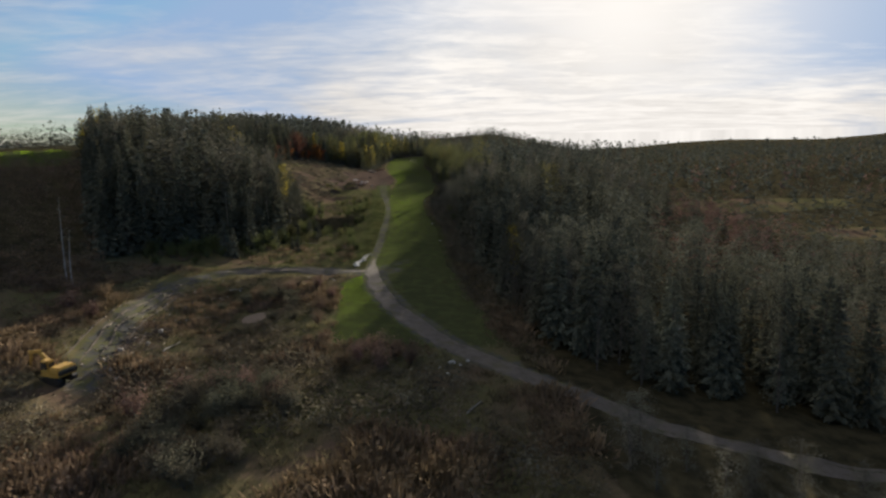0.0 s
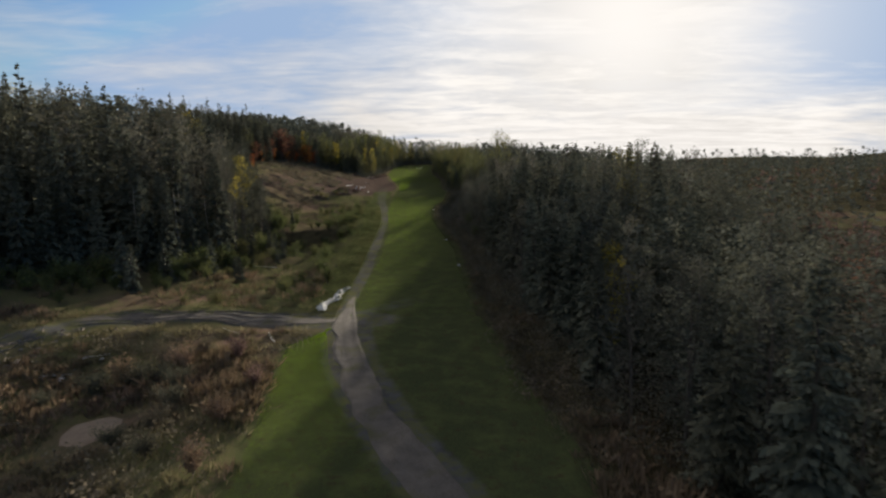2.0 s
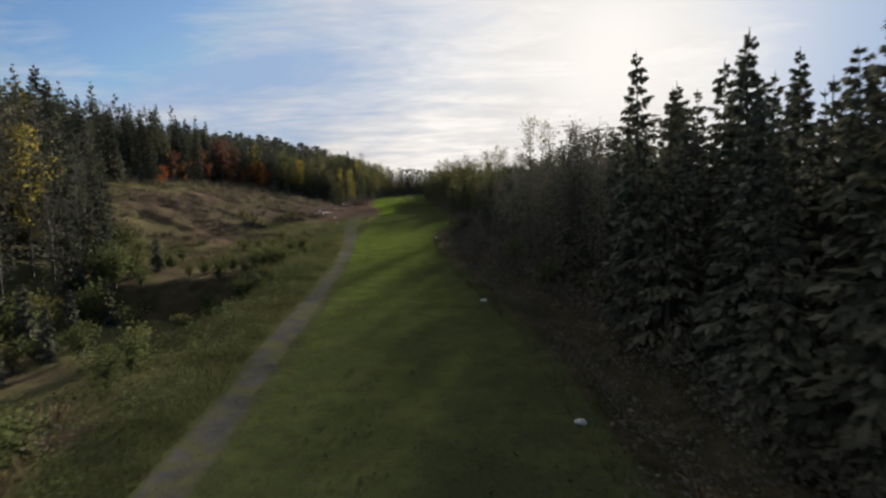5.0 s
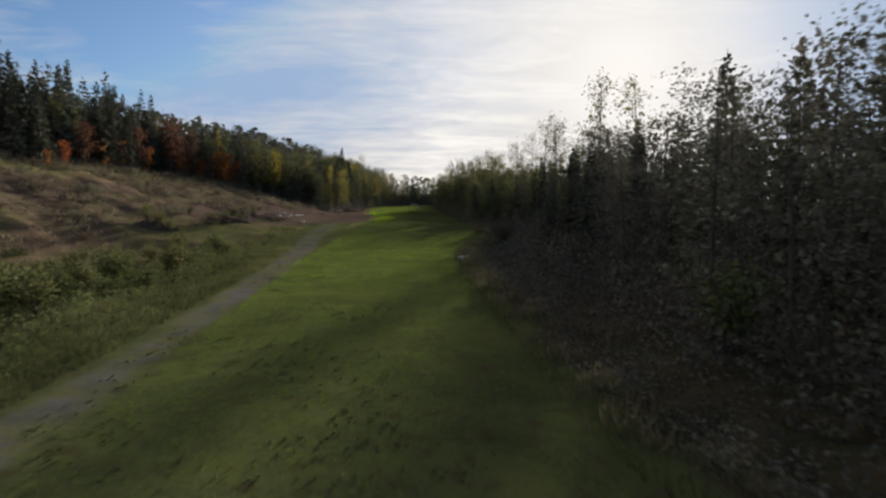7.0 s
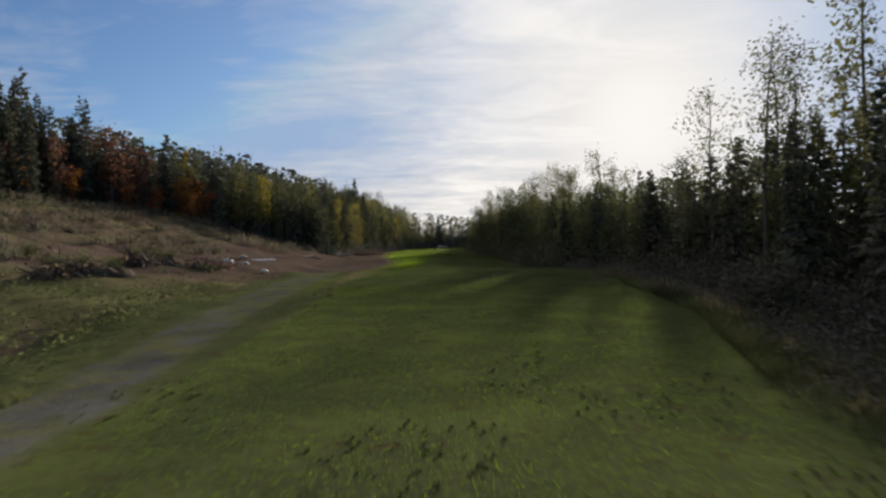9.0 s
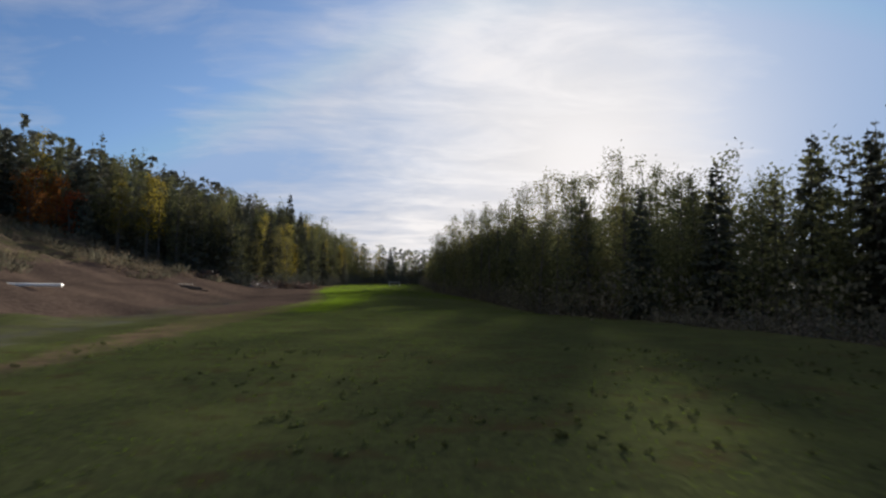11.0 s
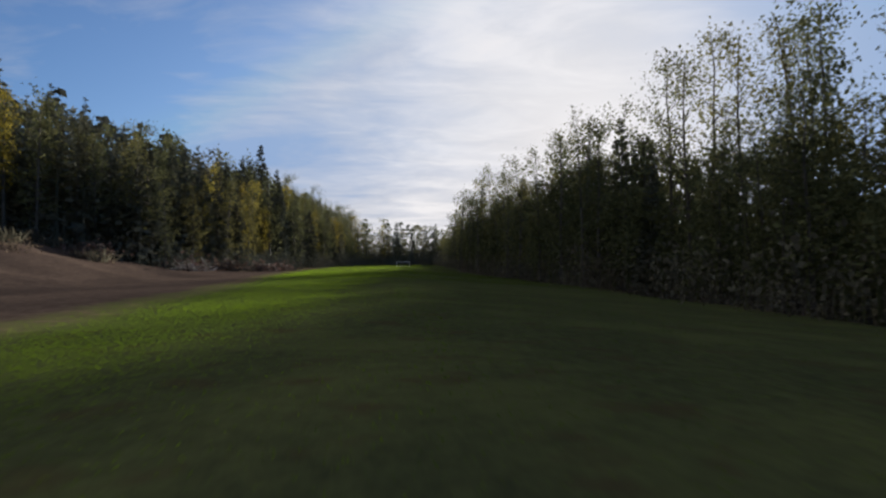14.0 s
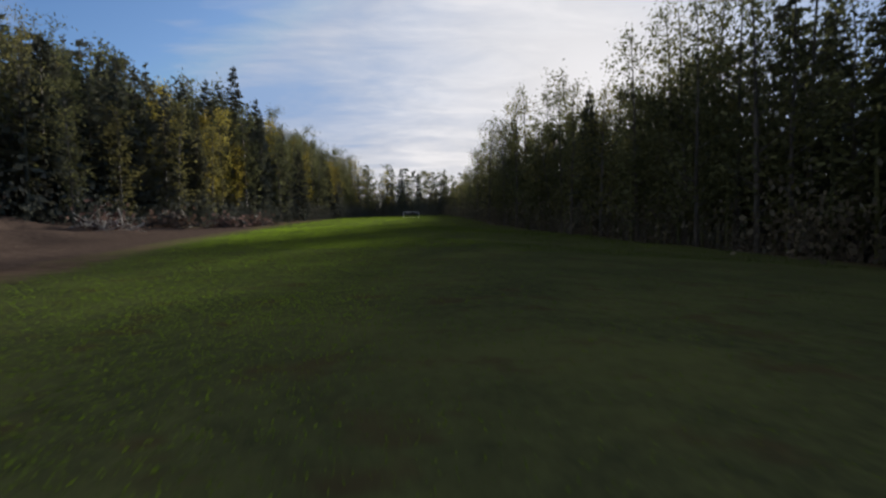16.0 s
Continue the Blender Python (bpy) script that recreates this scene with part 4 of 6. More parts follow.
def scrub():
    r = np.random.default_rng(61)
    leafy = clumps(610, 54, 1, 0.40, 0.155)
    brushy = clumps(630, 96, 1, 0.42, 0.09)
    weedy = clumps(640, 54, 1, 0.42, 0.115)
    twiggy = []
    for i in range(3):
        g = np.random.default_rng(600 + i)
        base = g.normal(size=(32, 3)) * np.array([0.30, 0.30, 0.0])
        tip = base * 1.5 + np.stack([g.normal(size=32) * 0.20, g.normal(size=32) * 0.20, g.uniform(0.35, 1.0, 32)], 1)
        stalks = kites(base - np.array([0, 0, 0.05]), tip, g.uniform(0.025, 0.06, 32), g.normal(size=(32, 3)))
        twiggy.append(join([stalks, leaf_cards(g, tip[:16] * g.uniform(0.6, 1.0, (16, 1)) + g.normal(size=(16, 3)) * 0.06, 0.17)]))

    def field(seed, x0, x1, y0, y1, step, keep):
        X, Y, q = scatter(x0, x1, y0, y1, step, seed)
        return [(x, y, *v) for x, y in zip(X, Y) for v in [keep(x, y, q)] if v]

    def on_road(x, y):
        a = abs(y - np.interp(x, [-46, -38, -27, -18, -11], [101, 109.5, 109, 107, 106.5])) < 3.2 and -46 < x < -11
        b = abs(x - np.interp(y, [44, 51, 62.5, 71.5, 85, 95, 104], [45, 20, 6.6, -0.5, -6.9, -10.3, -12.2])) < 3.6 and 40 < y < 110
        c = abs(x - np.interp(y, [60, 66, 76, 88, 101], [-39, -41, -44, -46, -46])) < 3.2 and 59 < y < 104
        d = run_left(y) - (4.2 if y > 106 else 0.2) < x < run_right(y) and 70 < y < 460
        return a or b or c or d

    def heath(kind):
        def keep(x, y, q):
            if on_road(x, y) or wood_depth(x, y) > 1 or (abs(x + 27) < 4 and abs(y - 86) < 3):
                return None
            if y > 110 and q.random() < 0.82:
                return None
            g = noise.noise(Vector((x * 0.09, y * 0.09, 1.5 if kind else 7.5)))
            if g < (-0.30, -0.16)[kind] + 0.28 * q.random():
                return None
            tall = np.interp(g, [-0.2, 0.3], [0.45, 1.15])
            return (q.uniform(0.45, 1.25) * tall * (1.35 if y < 75 else 1.0), q.uniform(0, 6.28), q.uniform(0.95, 1.7))
        return keep

    stuff("rusty_scrub", *spread_copies(twiggy, field(71, -75, 12, 22, 135, 1.15, heath(1)), r), [M_RUST], "knee-high reddish brown autumn scrub on the heath", "scrub")
    stuff("grey_scrub", *spread_copies(leafy, field(72, -75, 12, 22, 135, 1.45, heath(0)), r), [M_SCRUB], "low grey-green willow scrub on the heath", "scrub")

    tufts = []
    for i in range(3):
        g = np.random.default_rng(620 + i)
        base = g.normal(size=(30, 3)) * np.array([0.34, 0.34, 0.0])
        tip = base * 1.3 + np.stack([g.normal(size=30) * 0.16, g.normal(size=30) * 0.16, g.uniform(0.3, 0.8, 30)], 1)
        tufts.append(spikes(base - np.array([0, 0, 0.05]), tip, g.uniform(0.03, 0.06, 30), g.normal(size=(30, 3))))

    def straw(x, y, q):
        if on_road(x, y) or wood_depth(x, y) > 0.5 or (abs(x + 27) < 3 and abs(y - 86) < 2.6) or q.random() < 0.25:
            return None
        return (q.uniform(0.5, 1.0), q.uniform(0, 6.28), q.uniform(0.9, 1.6))

    stuff("dry_grass", *spread_copies(tufts, field(80, -62, 10, 30, 112, 1.1, straw), r), [M_STRAW], "dry olive and straw-coloured grass tufts on the heath", "grass")

    def bank(x, y, q):
        out = lane_x(y) - 1.1 - x
        if out < 0.0 or out > 28 or wood_depth(x, y) > 0.5:
            return None
        g = noise.noise(Vector((x * 0.11, y * 0.11, 3.3)))
        if abs(y - 166.5) < 3.0 and -42 < x < -21 and q.random() < 0.85:
            return None
        if y > 240 or q.random() > np.interp(y, [200, 225, 240], [1.0, 0.45, 0.0]) or q.random() > np.interp(out, [0, 7, 10, 26], [0.95, 0.9, 0.7, 0.5]) or (out > 8 and g < -0.15):
            return None
        return (q.uniform(0.30, 0.95) * np.interp(out, [0, 2.5], [0.35, 1.0]), q.uniform(0, 6.28), q.uniform(0.8, 1.4))

    stuff("track_herbs", *spread_copies(leafy, field(73, -48, -14, 110, 240, 1.0, bank), r), [M_HERB], "tall green and yellowing herbs beside the track", "herbs")

    def ditch(x, y, q):
        d = x - run_right(y)
        if d < 0.3 or d > 12 or (abs(x - 6) < 0 and y < 70) or on_road(x, y):
            return None
        if y > 245 and d > 4:
            return None
        if y < 78 and x > 3:
            return None
        return (q.uniform(0.3, 0.8) * np.interp(d, [0, 3, 8], [0.8, 1.3, 2.2]), q.uniform(0, 6.28), q.uniform(0.9, 1.5))

    # the dulled foliage colour stands in for the shade over the ditch
    stuff("ditch_weeds", *spread_copies(weedy, field(74, -12, 16, 80, 450, 1.3, ditch), r), [M_DULLED_WOOD], "dark weeds and brushwood along the ditch", "weeds")

    def rim_weeds(x, y, q):
        d = x - run_right(y)
        if d < -0.1 or d > 3.6 or on_road(x, y):
            return None
        return (q.uniform(0.25, 0.65) * np.interp(d, [0, 1.5], [0.6, 1.1]), q.uniform(0, 6.28), q.uniform(0.9, 1.3))

    stuff("rim_weeds", *spread_copies(weedy, field(81, -10, 6, 92, 250, 0.8, rim_weeds), r), [M_SCRUB], "dense dark weeds along the rim of the ditch", "weeds")

    def rim_brush(x, y, q):
        d = x - run_right(y)
        if d < 1.0 or d > 7.5 or on_road(x, y):
            return None
        return (q.uniform(0.7, 1.5) * np.interp(d, [1.0, 3.0, 7.0], [0.55, 1.25, 1.7]), q.uniform(0, 6.28), q.uniform(0.6, 0.9))

    stuff("rim_brush", *spread_copies(brushy, field(84, -8, 12, 112, 244, 1.35, rim_brush), r), [M_DULLED_WOOD], "dark head-high brush behind the ditch", "brush")

    def rim_stems(x, y, q):
        d = x - run_right(y)
        if not 0.1 < d < 1.6 or on_road(x, y):
            return None
        return (q.uniform(0.3, 0.7), q.uniform(0, 6.28), q.uniform(0.8, 1.2))

    stuff("rim_stems", *spread_copies(twiggy, field(85, -8, 3, 150, 236, 1.1, rim_stems), r), [M_STRAW], "rusty dead stems along the rim of the ditch", "weeds")

    def valley_skirt(x, y, q):
        d = float(valley_edge(x, y))
        if d < -1.0 or d > 4.5 or y < 75 or y > 462:
            return None
        return (q.uniform(1.2, 3.2), q.uniform(0, 6.28), q.uniform(0.55, 0.9))

    stuff("valley_skirt", *spread_copies(brushy, field(77, -14, 24, 75, 462, 1.6, valley_skirt), r), [M_SCRUB], "dark brush filling the foot of the wood", "brush")

    def end_brush(x, y, q):
        return (q.uniform(2.5, 5.0) + 0.12 * (y - 461), q.uniform(0, 6.28), q.uniform(0.4, 0.6))

    stuff("end_brush", *spread_copies(brushy, field(79, -50, 10, 461, 484, 2.0, end_brush), r), [M_DULLED_WOOD], "tall dark brush closing the strip's far end", "brush")

    def hillside(x, y, q):
        far = math.hypot(x, y)
        if not 100 < far < 228 or not -0.85 < x / y < -0.56:
            return None
        return (q.uniform(1.2, 3.4), q.uniform(0, 6.28), q.uniform(0.7, 1.1))

    stuff("hillside_brush", *spread_copies(brushy, field(82, -150, -55, 85, 195, 3.2, hillside), r), [M_RUST], "brown brush over the hillside below the pasture", "brush")

    def slope(x, y, q):
        up = hill_foot(y) - x
        if up < 3 or x < left_edge(y) - 6 or y < 190 or y > 312:
            return None
        g = noise.noise(Vector((x * 0.13, y * 0.13, 5.3)))
        if g < 0.05 - 0.012 * up + 0.2 * q.random():
            return None
        return (q.uniform(0.4, 1.3), q.uniform(0, 6.28), q.uniform(0.9, 1.6))

    stuff("slope_bushes", *spread_copies(leafy, field(78, -75, -38, 190, 312, 1.9, slope), r), [M_SCRUB], "dark green bushes scattered over the bank", "scrub")
    stuff("slope_scrub", *spread_copies(twiggy, field(75, -75, -36, 188, 314, 2.3, slope), r), [M_SCRUB], "brown autumn scrub on the bare bank", "scrub")

    def skirt(x, y, q):
        d = float(hill_depth(x, y))
        if (d < -1.5 or d > 2.5 or y < 95 or y > 462) and not (456 < y < 472):
            return None
        if 206 < y < 305 and q.random() < 0.4:
            return None
        return (q.uniform(0.7, 2.2) * (1.7 if y > 300 else 1.0), q.uniform(0, 6.28), q.uniform(0.8, 1.2) * (0.75 if y > 300 else 1.0))

    stuff("wood_skirt", *spread_copies(brushy, field(76, -80, 6, 95, 474, 1.8, skirt), r), [M_DULLED_WOOD], "dense low brush at the foot of the wood", "brush")


def grass():
    r = np.random.default_rng(83)

    def blades(n, x_of, y_lo, y_hi, size, seed, width=0.28):
        q = np.random.default_rng(seed)
        y = y_lo + (y_hi - y_lo) * q.random(n)
        x = x_of(y, q)
        z = ground_z(x, y)
        h = size * q.uniform(0.5, 1.4, n)
        lean = q.normal(size=(n, 2)) * 0.35
        a = q.uniform(0, 6.283, n)
        base = np.stack([x, y, z - 0.01], 1)
        tip = base + np.stack([lean[:, 0] * h, lean[:, 1] * h, h], 1)
        nrm = np.stack([np.cos(a), np.sin(a), 0 * a], 1)
        return spikes(base, tip, h * width, nrm)

    def strip(y, q):
        lo, hi = run_left(y), run_right(y)
        return lo + (hi - lo) * q.random(len(y)) + np.where(y > 236, q.normal(size=len(y)) * 0.45, 0.0)

    def lane(y, q):
        return q.uniform(-20.0, -3.5, len(y))

    def bright_side(y, q):
        lo = run_left(y)
        return lo + (-16.5 - lo) * q.random(len(y)) + q.normal(size=len(y)) * 0.55

    stuff("mown_grass", *join([blades(520000, strip, 108, 226, 0.030, 5, 0.26), blades(260000, lane, 224, 300, 0.023, 15, 0.28), blades(60000, strip, 294, 325, 0.042, 16, 0.3), blades(220000, bright_side, 250, 312, 0.024, 17, 0.28)]), [M_BLADE], "short mown green grass of the strip", "grass")

    def corner(y, q):
        lo, hi = run_left(y) + 0.2, np.interp(y, [71.5, 85, 95, 104], [-0.5, -6.9, -10.3, -12.2]) - 1.9
        return lo + (hi - lo) * q.random(len(y))

    stuff("corner_grass", *blades(70000, corner, 71.5, 104, 0.042, 25, 0.3), [M_BLADE], "short mown grass between the two tracks", "grass")
    stuff("far_mown_grass", *blades(90000, strip, 312, 450, 0.050, 9, 0.32), [M_BLADE], "short mown green grass at the strip's far end", "grass")

    q = np.random.default_rng(29)
    a, d = np.radians(q.uniform(-40, -30.5, 16000)), q.uniform(220, 330, 16000)
    base = np.stack([np.sin(a) * d, np.cos(a) * d, ground_z(np.sin(a) * d, np.cos(a) * d) - 0.02], 1)
    h = q.uniform(0.08, 0.2, 16000)
    tip = base + np.stack([q.normal(size=16000) * 0.1, q.normal(size=16000) * 0.1, h], 1)
    stuff("pasture_grass", *spikes(base, tip, h * 0.9, np.stack([np.cos(a * 99), np.sin(a * 99), 0 * a], 1)), [M_BLADE], "green pasture grass on the far hillside", "grass")

    rosettes = []
    for i in range(3):
        g = np.random.default_rng(650 + i)
        rosettes.append(leaf_cards(g, np.abs(g.normal(size=(14, 3))) * np.array([0.5, 0.5, 0.35]) * np.array([1, 1, 1]), 0.55))
    q = np.random.default_rng(660)
    y = q.uniform(125, 236, 9000)
    x = run_left(y) - 1.0 + (run_right(y) - run_left(y) + 1.0) * q.random(9000)
    keep = np.array([noise.noise(Vector((a * 0.35, b * 0.35, 2.7))) + 0.25 * noise.noise(Vector((a * 1.6, b * 1.6, 0.4))) > 0.0 for a, b in zip(x, y)])
    x, y = x[keep], y[keep]
    stuff("strip_weeds", *spread_copies(rosettes, [(a, b, q.uniform(0.035, 0.095), q.uniform(0, 6.28), q.uniform(0.8, 1.3)) for a, b in zip(x, y)], q), [M_HERB], "small flat weeds and fallen leaves in the mown grass", "weeds")

    def rim(y, q):
        side = (q.random(len(y)) < 0.8) & (y < 205)
        return np.where(side, lane_x(y) - 0.9 - np.abs(q.normal(size=len(y))) * 2.0, run_right(y) - 0.3 + np.abs(q.normal(size=len(y))) * 0.9)

    stuff("long_grass", *blades(44000, rim, 108, 226, 0.24, 6, 0.07), [M_HERB], "uncut longer grass along the edges", "grass")


scrub()
grass()


# ---- things ----
def box(bm, size, at, turn=(0, 0, 0), bevel=0.03, taper=1.0):
    """A bevelled box into bm; its top is scaled by taper."""
    r = bmesh.ops.create_cube(bm, size=1.0)
    for v in r["verts"]:
        k = taper if v.co.z > 0 else 1.0
        v.co = Vector((v.co.x * size[0] * k, v.co.y * size[1] * k, v.co.z * size[2]))
    edges = {e for v in r["verts"] for e in v.link_edges}
    made = bmesh.ops.bevel(bm, geom=list(edges), offset=bevel, segments=2, affect="EDGES", clamp_overlap=True)
    verts = {v for f in made["faces"] for v in f.verts} | {v for v in r["verts"] if v.is_valid}
    bmesh.ops.transform(bm, matrix=pose(*at, *turn), verts=list(verts))


def bm_part(name, bm, mat, parent, label="", soft_edges=False):
    me = bpy.data.meshes.new(name)
    bm.to_mesh(me)
    bm.free()
    me.materials.append(mat)
    if soft_edges:
        me.polygons.foreach_set("use_smooth", [True] * len(me.polygons))
    return part(name, me, parent, label)


def pole_mesh(name, points, radii, mat, sides=8):
    V, F = tube(points, radii, sides)
    me = mesh_np(name, V, F, [mat], None, True)
    return me


def root_at(name, x, y, turn, label, category, group="", dz=0.0):
    ob = tagged(new(name), label, category, group)
    ob.matrix_basis = pose(x, y, gz(x, y) + dz, 0, 0, turn)
    return ob


def build_sheeting():
    """A long heap of crumpled white plastic beside the track junction."""
    root = root_at("plastic_sheeting", -15.9, 109.9, -5, "crumpled dirty white plastic sheeting heaped beside the track", "plastic sheet")

    def fold(y0, y1, width, height, seed, gaps, side=0.0):
        nu, nv = int((y1 - y0) / 0.10), 23
        V, F = [], []
        for i in range(nu + 1):
            u = i / nu
            w = width * (0.55 + 0.45 * math.sin(math.pi * min(1, u * 1.15 + 0.05))) * (1 + 0.25 * noise.noise(Vector((u * 6, seed, 0))))
            bend = side + 0.28 * math.sin(u * 5 + seed)
            for j in range(nv):
                v = j / (nv - 1) * 2 - 1
                x, y = bend + v * w / 2, y0 + (y1 - y0) * u
                k = noise.noise(Vector((x * 2.2, y * 2.2, seed))) * 0.15 + noise.noise(Vector((x * 6, y * 6, seed))) * 0.12 + noise.noise(Vector((x * 14, y * 14, seed))) * 0.05
                P = root.matrix_basis @ Vector((x, y, 0))
                top = height * (1 - v * v) * (0.5 + 0.5 * math.sin(math.pi * u) ** 0.5) + k
                V.append((x, y, gz(P.x, P.y) - root.location.z + max(0.02, top) + 0.03))
        for i in range(nu):
            for j in range(nv - 1):
                a = i * nv + j
                if gaps and noise.noise(Vector((j * 0.22, i * 0.16, seed * 3.1))) > -0.03 and 3 < j < nv - 4:
                    continue
                F.append((a, a + 1, a + nv + 1, a + nv))
        part("fold", mesh_of("fold", V, F, [M_SHEET], True), root)

    fold(0.0, 3.4, 1.25, 0.30, 2.0, False)
    fold(3.1, 6.8, 1.15, 0.26, 5.0, True, 0.22)
    fold(6.5, 9.8, 0.85, 0.24, 9.0, True, 0.50)


def build_excavator(x, y, turn):
    root = root_at("excavator", x, y, turn, "yellow tracked excavator parked beside the muddy track", "excavator")
    for side in (-1, 1):
        n = 40
        bm = bmesh.new()
        ring = []
        for i in range(n):
            a = 2 * math.pi * i / n
            px, pz = 1.45 * math.copysign(abs(math.cos(a)) ** 0.45, math.cos(a)), 0.42 + 0.42 * math.copysign(abs(math.sin(a)) ** 0.8, math.sin(a))
            ring.append([bm.verts.new((px, side * 0.95 + s * 0.27, pz)) for s in (-1, 1)])
        for i in range(n):
            a, b = ring[i], ring[(i + 1) % n]
            bm.faces.new((a[0], a[1], b[1], b[0]))
        for s in (0, 1):
            bm.faces.new([r[s] for r in (ring if s else ring[::-1])])
        crawler = bm_part("crawler_track", bm, M_STEEL, root)
        for wx in (-1.05, -0.35, 0.35, 1.05):
            V, F = tube([(wx, side * 0.95 - 0.31, 0.40), (wx, side * 0.95 + 0.31, 0.40)], [0.26, 0.26], 14)
            part("roller", mesh_np("roller", V, F, [M_STEEL], None, True), crawler)
    bm = bmesh.new()
    box(bm, (1.5, 1.3, 0.35), (0, 0, 0.72), bevel=0.05)
    bm_part("undercarriage", bm, M_STEEL, root)
    bm = bmesh.new()
    box(bm, (2.7, 2.3, 0.30), (-0.15, 0, 1.05), bevel=0.06)
    box(bm, (1.5, 2.3, 0.85), (-0.85, 0, 1.60), bevel=0.14, taper=0.94)
    bm_part("house", bm, M_YELLOW_PAINT, root)
    bm = bmesh.new()
    box(bm, (0.30, 2.25, 0.55), (-1.62, 0, 1.45), bevel=0.10)
    bm_part("counterweight", bm, M_STEEL, root)
    bm = bmesh.new()
    box(bm, (1.25, 0.95, 1.50), (0.55, 0.62, 1.95), bevel=0.10, taper=0.88)
    cab = bm_part("cab", bm, M_YELLOW_PAINT, root)
    for size, at in (((0.02, 0.72, 0.85), (1.13, 0.62, 2.10)), ((0.95, 0.02, 0.80), (0.55, 1.085, 2.10)), ((0.95, 0.02, 0.80), (0.55, 0.155, 2.10)), ((0.02, 0.70, 0.60), (-0.04, 0.62, 2.15))):
        bm = bmesh.new()
        box(bm, size, at, bevel=0.008)
        bm_part("window", bm, M_GLASS, cab)
    bm = bmesh.new()
    box(bm, (2.5, 0.32, 0.42), (1.75, -0.25, 2.35), (0, -38, 0), 0.05)
    box(bm, (2.0, 0.30, 0.38), (3.45, -0.25, 3.05), (0, 8, 0), 0.05)
    bm_part("boom", bm, M_YELLOW_PAINT, root)
    bm = bmesh.new()
    box(bm, (2.2, 0.26, 0.30), (4.25, -0.25, 1.95), (0, 78, 0), 0.04)
    bm_part("stick", bm, M_YELLOW_PAINT, root)
    bm = bmesh.new()
    box(bm, (0.75, 0.95, 0.60), (4.05, -0.25, 0.62), (0, 20, 0), 0.08, 0.8)
    bm_part("bucket", bm, M_STEEL, root)
    for a, b in (((0.9, -0.25, 1.35), (2.2, -0.25, 2.55)), ((2.3, -0.25, 3.15), (4.3, -0.25, 3.20))):
        V, F = tube([a, [(p + q) / 2 for p, q in zip(a, b)], b], [0.075, 0.075, 0.04], 10)
        part("hydraulic_ram", mesh_np("hydraulic_ram", V, F, [M_STEEL], None, True), root)
    V, F = tube([(-0.9, -0.7, 2.0), (-0.9, -0.7, 2.55)], [0.06, 0.055], 10)
    part("exhaust", mesh_np("exhaust", V, F, [M_STEEL], None, True), root)


def rock_mesh(name, seed, mat):
    bm = bmesh.new()
    bmesh.ops.create_icosphere(bm, subdivisions=2, radius=0.5)
    for v in bm.verts:
        d = noise.noise(v.co * 1.7 + Vector((seed * 3.7, 0, 0)))
        v.co *= 1 + 0.45 * d
        v.co.z *= 0.72
    me = bpy.data.meshes.new(name)
    bm.to_mesh(me)
    bm.free()
    me.materials.append(mat)
    return me


ROCKS = [rock_mesh("rock", i, M_STONE) for i in range(4)]


def build_rubble(x, y, length, width, height, n, seed, label):
    r = np.random.default_rng(seed)
    root = root_at("rubble_heap", x, y, r.uniform(-20, 20), label, "rubble heap", "rubble heaps on the gravel flat")
    nu, nv = 46, 30
    V, F = [], []
    for i in range(nu):
        for j in range(nv):
            a, b = (i / (nu - 1)) * 2 - 1, (j / (nv - 1)) * 2 - 1
            px, py = a * length / 2, b * width / 2
            P = root.matrix_basis @ Vector((px, py, 0))
            lump = max(0.0, 1 - a * a - b * b) ** 0.6
            hh = height * lump * (0.70 + 0.9 * noise.noise(Vector((px * 0.9, py * 0.9, seed)))) + 0.16 * noise.noise(Vector((px * 3, py * 3, seed))) + 0.14 * abs(noise.noise(Vector((px * 7, py * 7, seed))))
            V.append((px, py, gz(P.x, P.y) - root.location.z + (hh if lump > 0 else -0.25)))
    for i in range(nu - 1):
        for j in range(nv - 1):
            k = i * nv + j
            F.append((k, k + nv, k + nv + 1, k + 1))
    part("mound", mesh_of("mound", V, F, [M_STONE], True), root)
    for k in range(n):
        a, q = r.uniform(0, 6.28), math.sqrt(r.random()) * 0.95
        px, py = math.cos(a) * q * length / 2, math.sin(a) * q * width / 2
        P = root.matrix_basis @ Vector((px, py, 0))
        ob = part("rock", ROCKS[k % 4], root)
        s = 0.09 + 0.20 * r.random() ** 2
        ob.matrix_basis = pose(px, py, gz(P.x, P.y) - root.location.z + height * max(0.0, 1 - q * q) ** 0.6 * 0.8 + s * 0.12, r.uniform(0, 40), r.uniform(0, 40), r.uniform(0, 360)) @ Matrix.Diagonal((s, s, s, 1))


def build_log(name, x, y, turn, length, radius, mat, label, category="log", lift=0.0, pitch=0.0, group=""):
    root = tagged(new(name, pole_mesh(name, [(-length / 2, 0, 0), (-length * 0.2, 0.03 * length, 0.02), (length * 0.15, 0.02 * length, 0), (length / 2, 0, 0.03)], [radius, radius * 0.92, radius * 0.8, radius * 0.6], mat)), label, category, group)
    root.matrix_basis = pose(x, y, gz(x, y) + radius * 0.8 + lift, 0, pitch, turn)
    return root


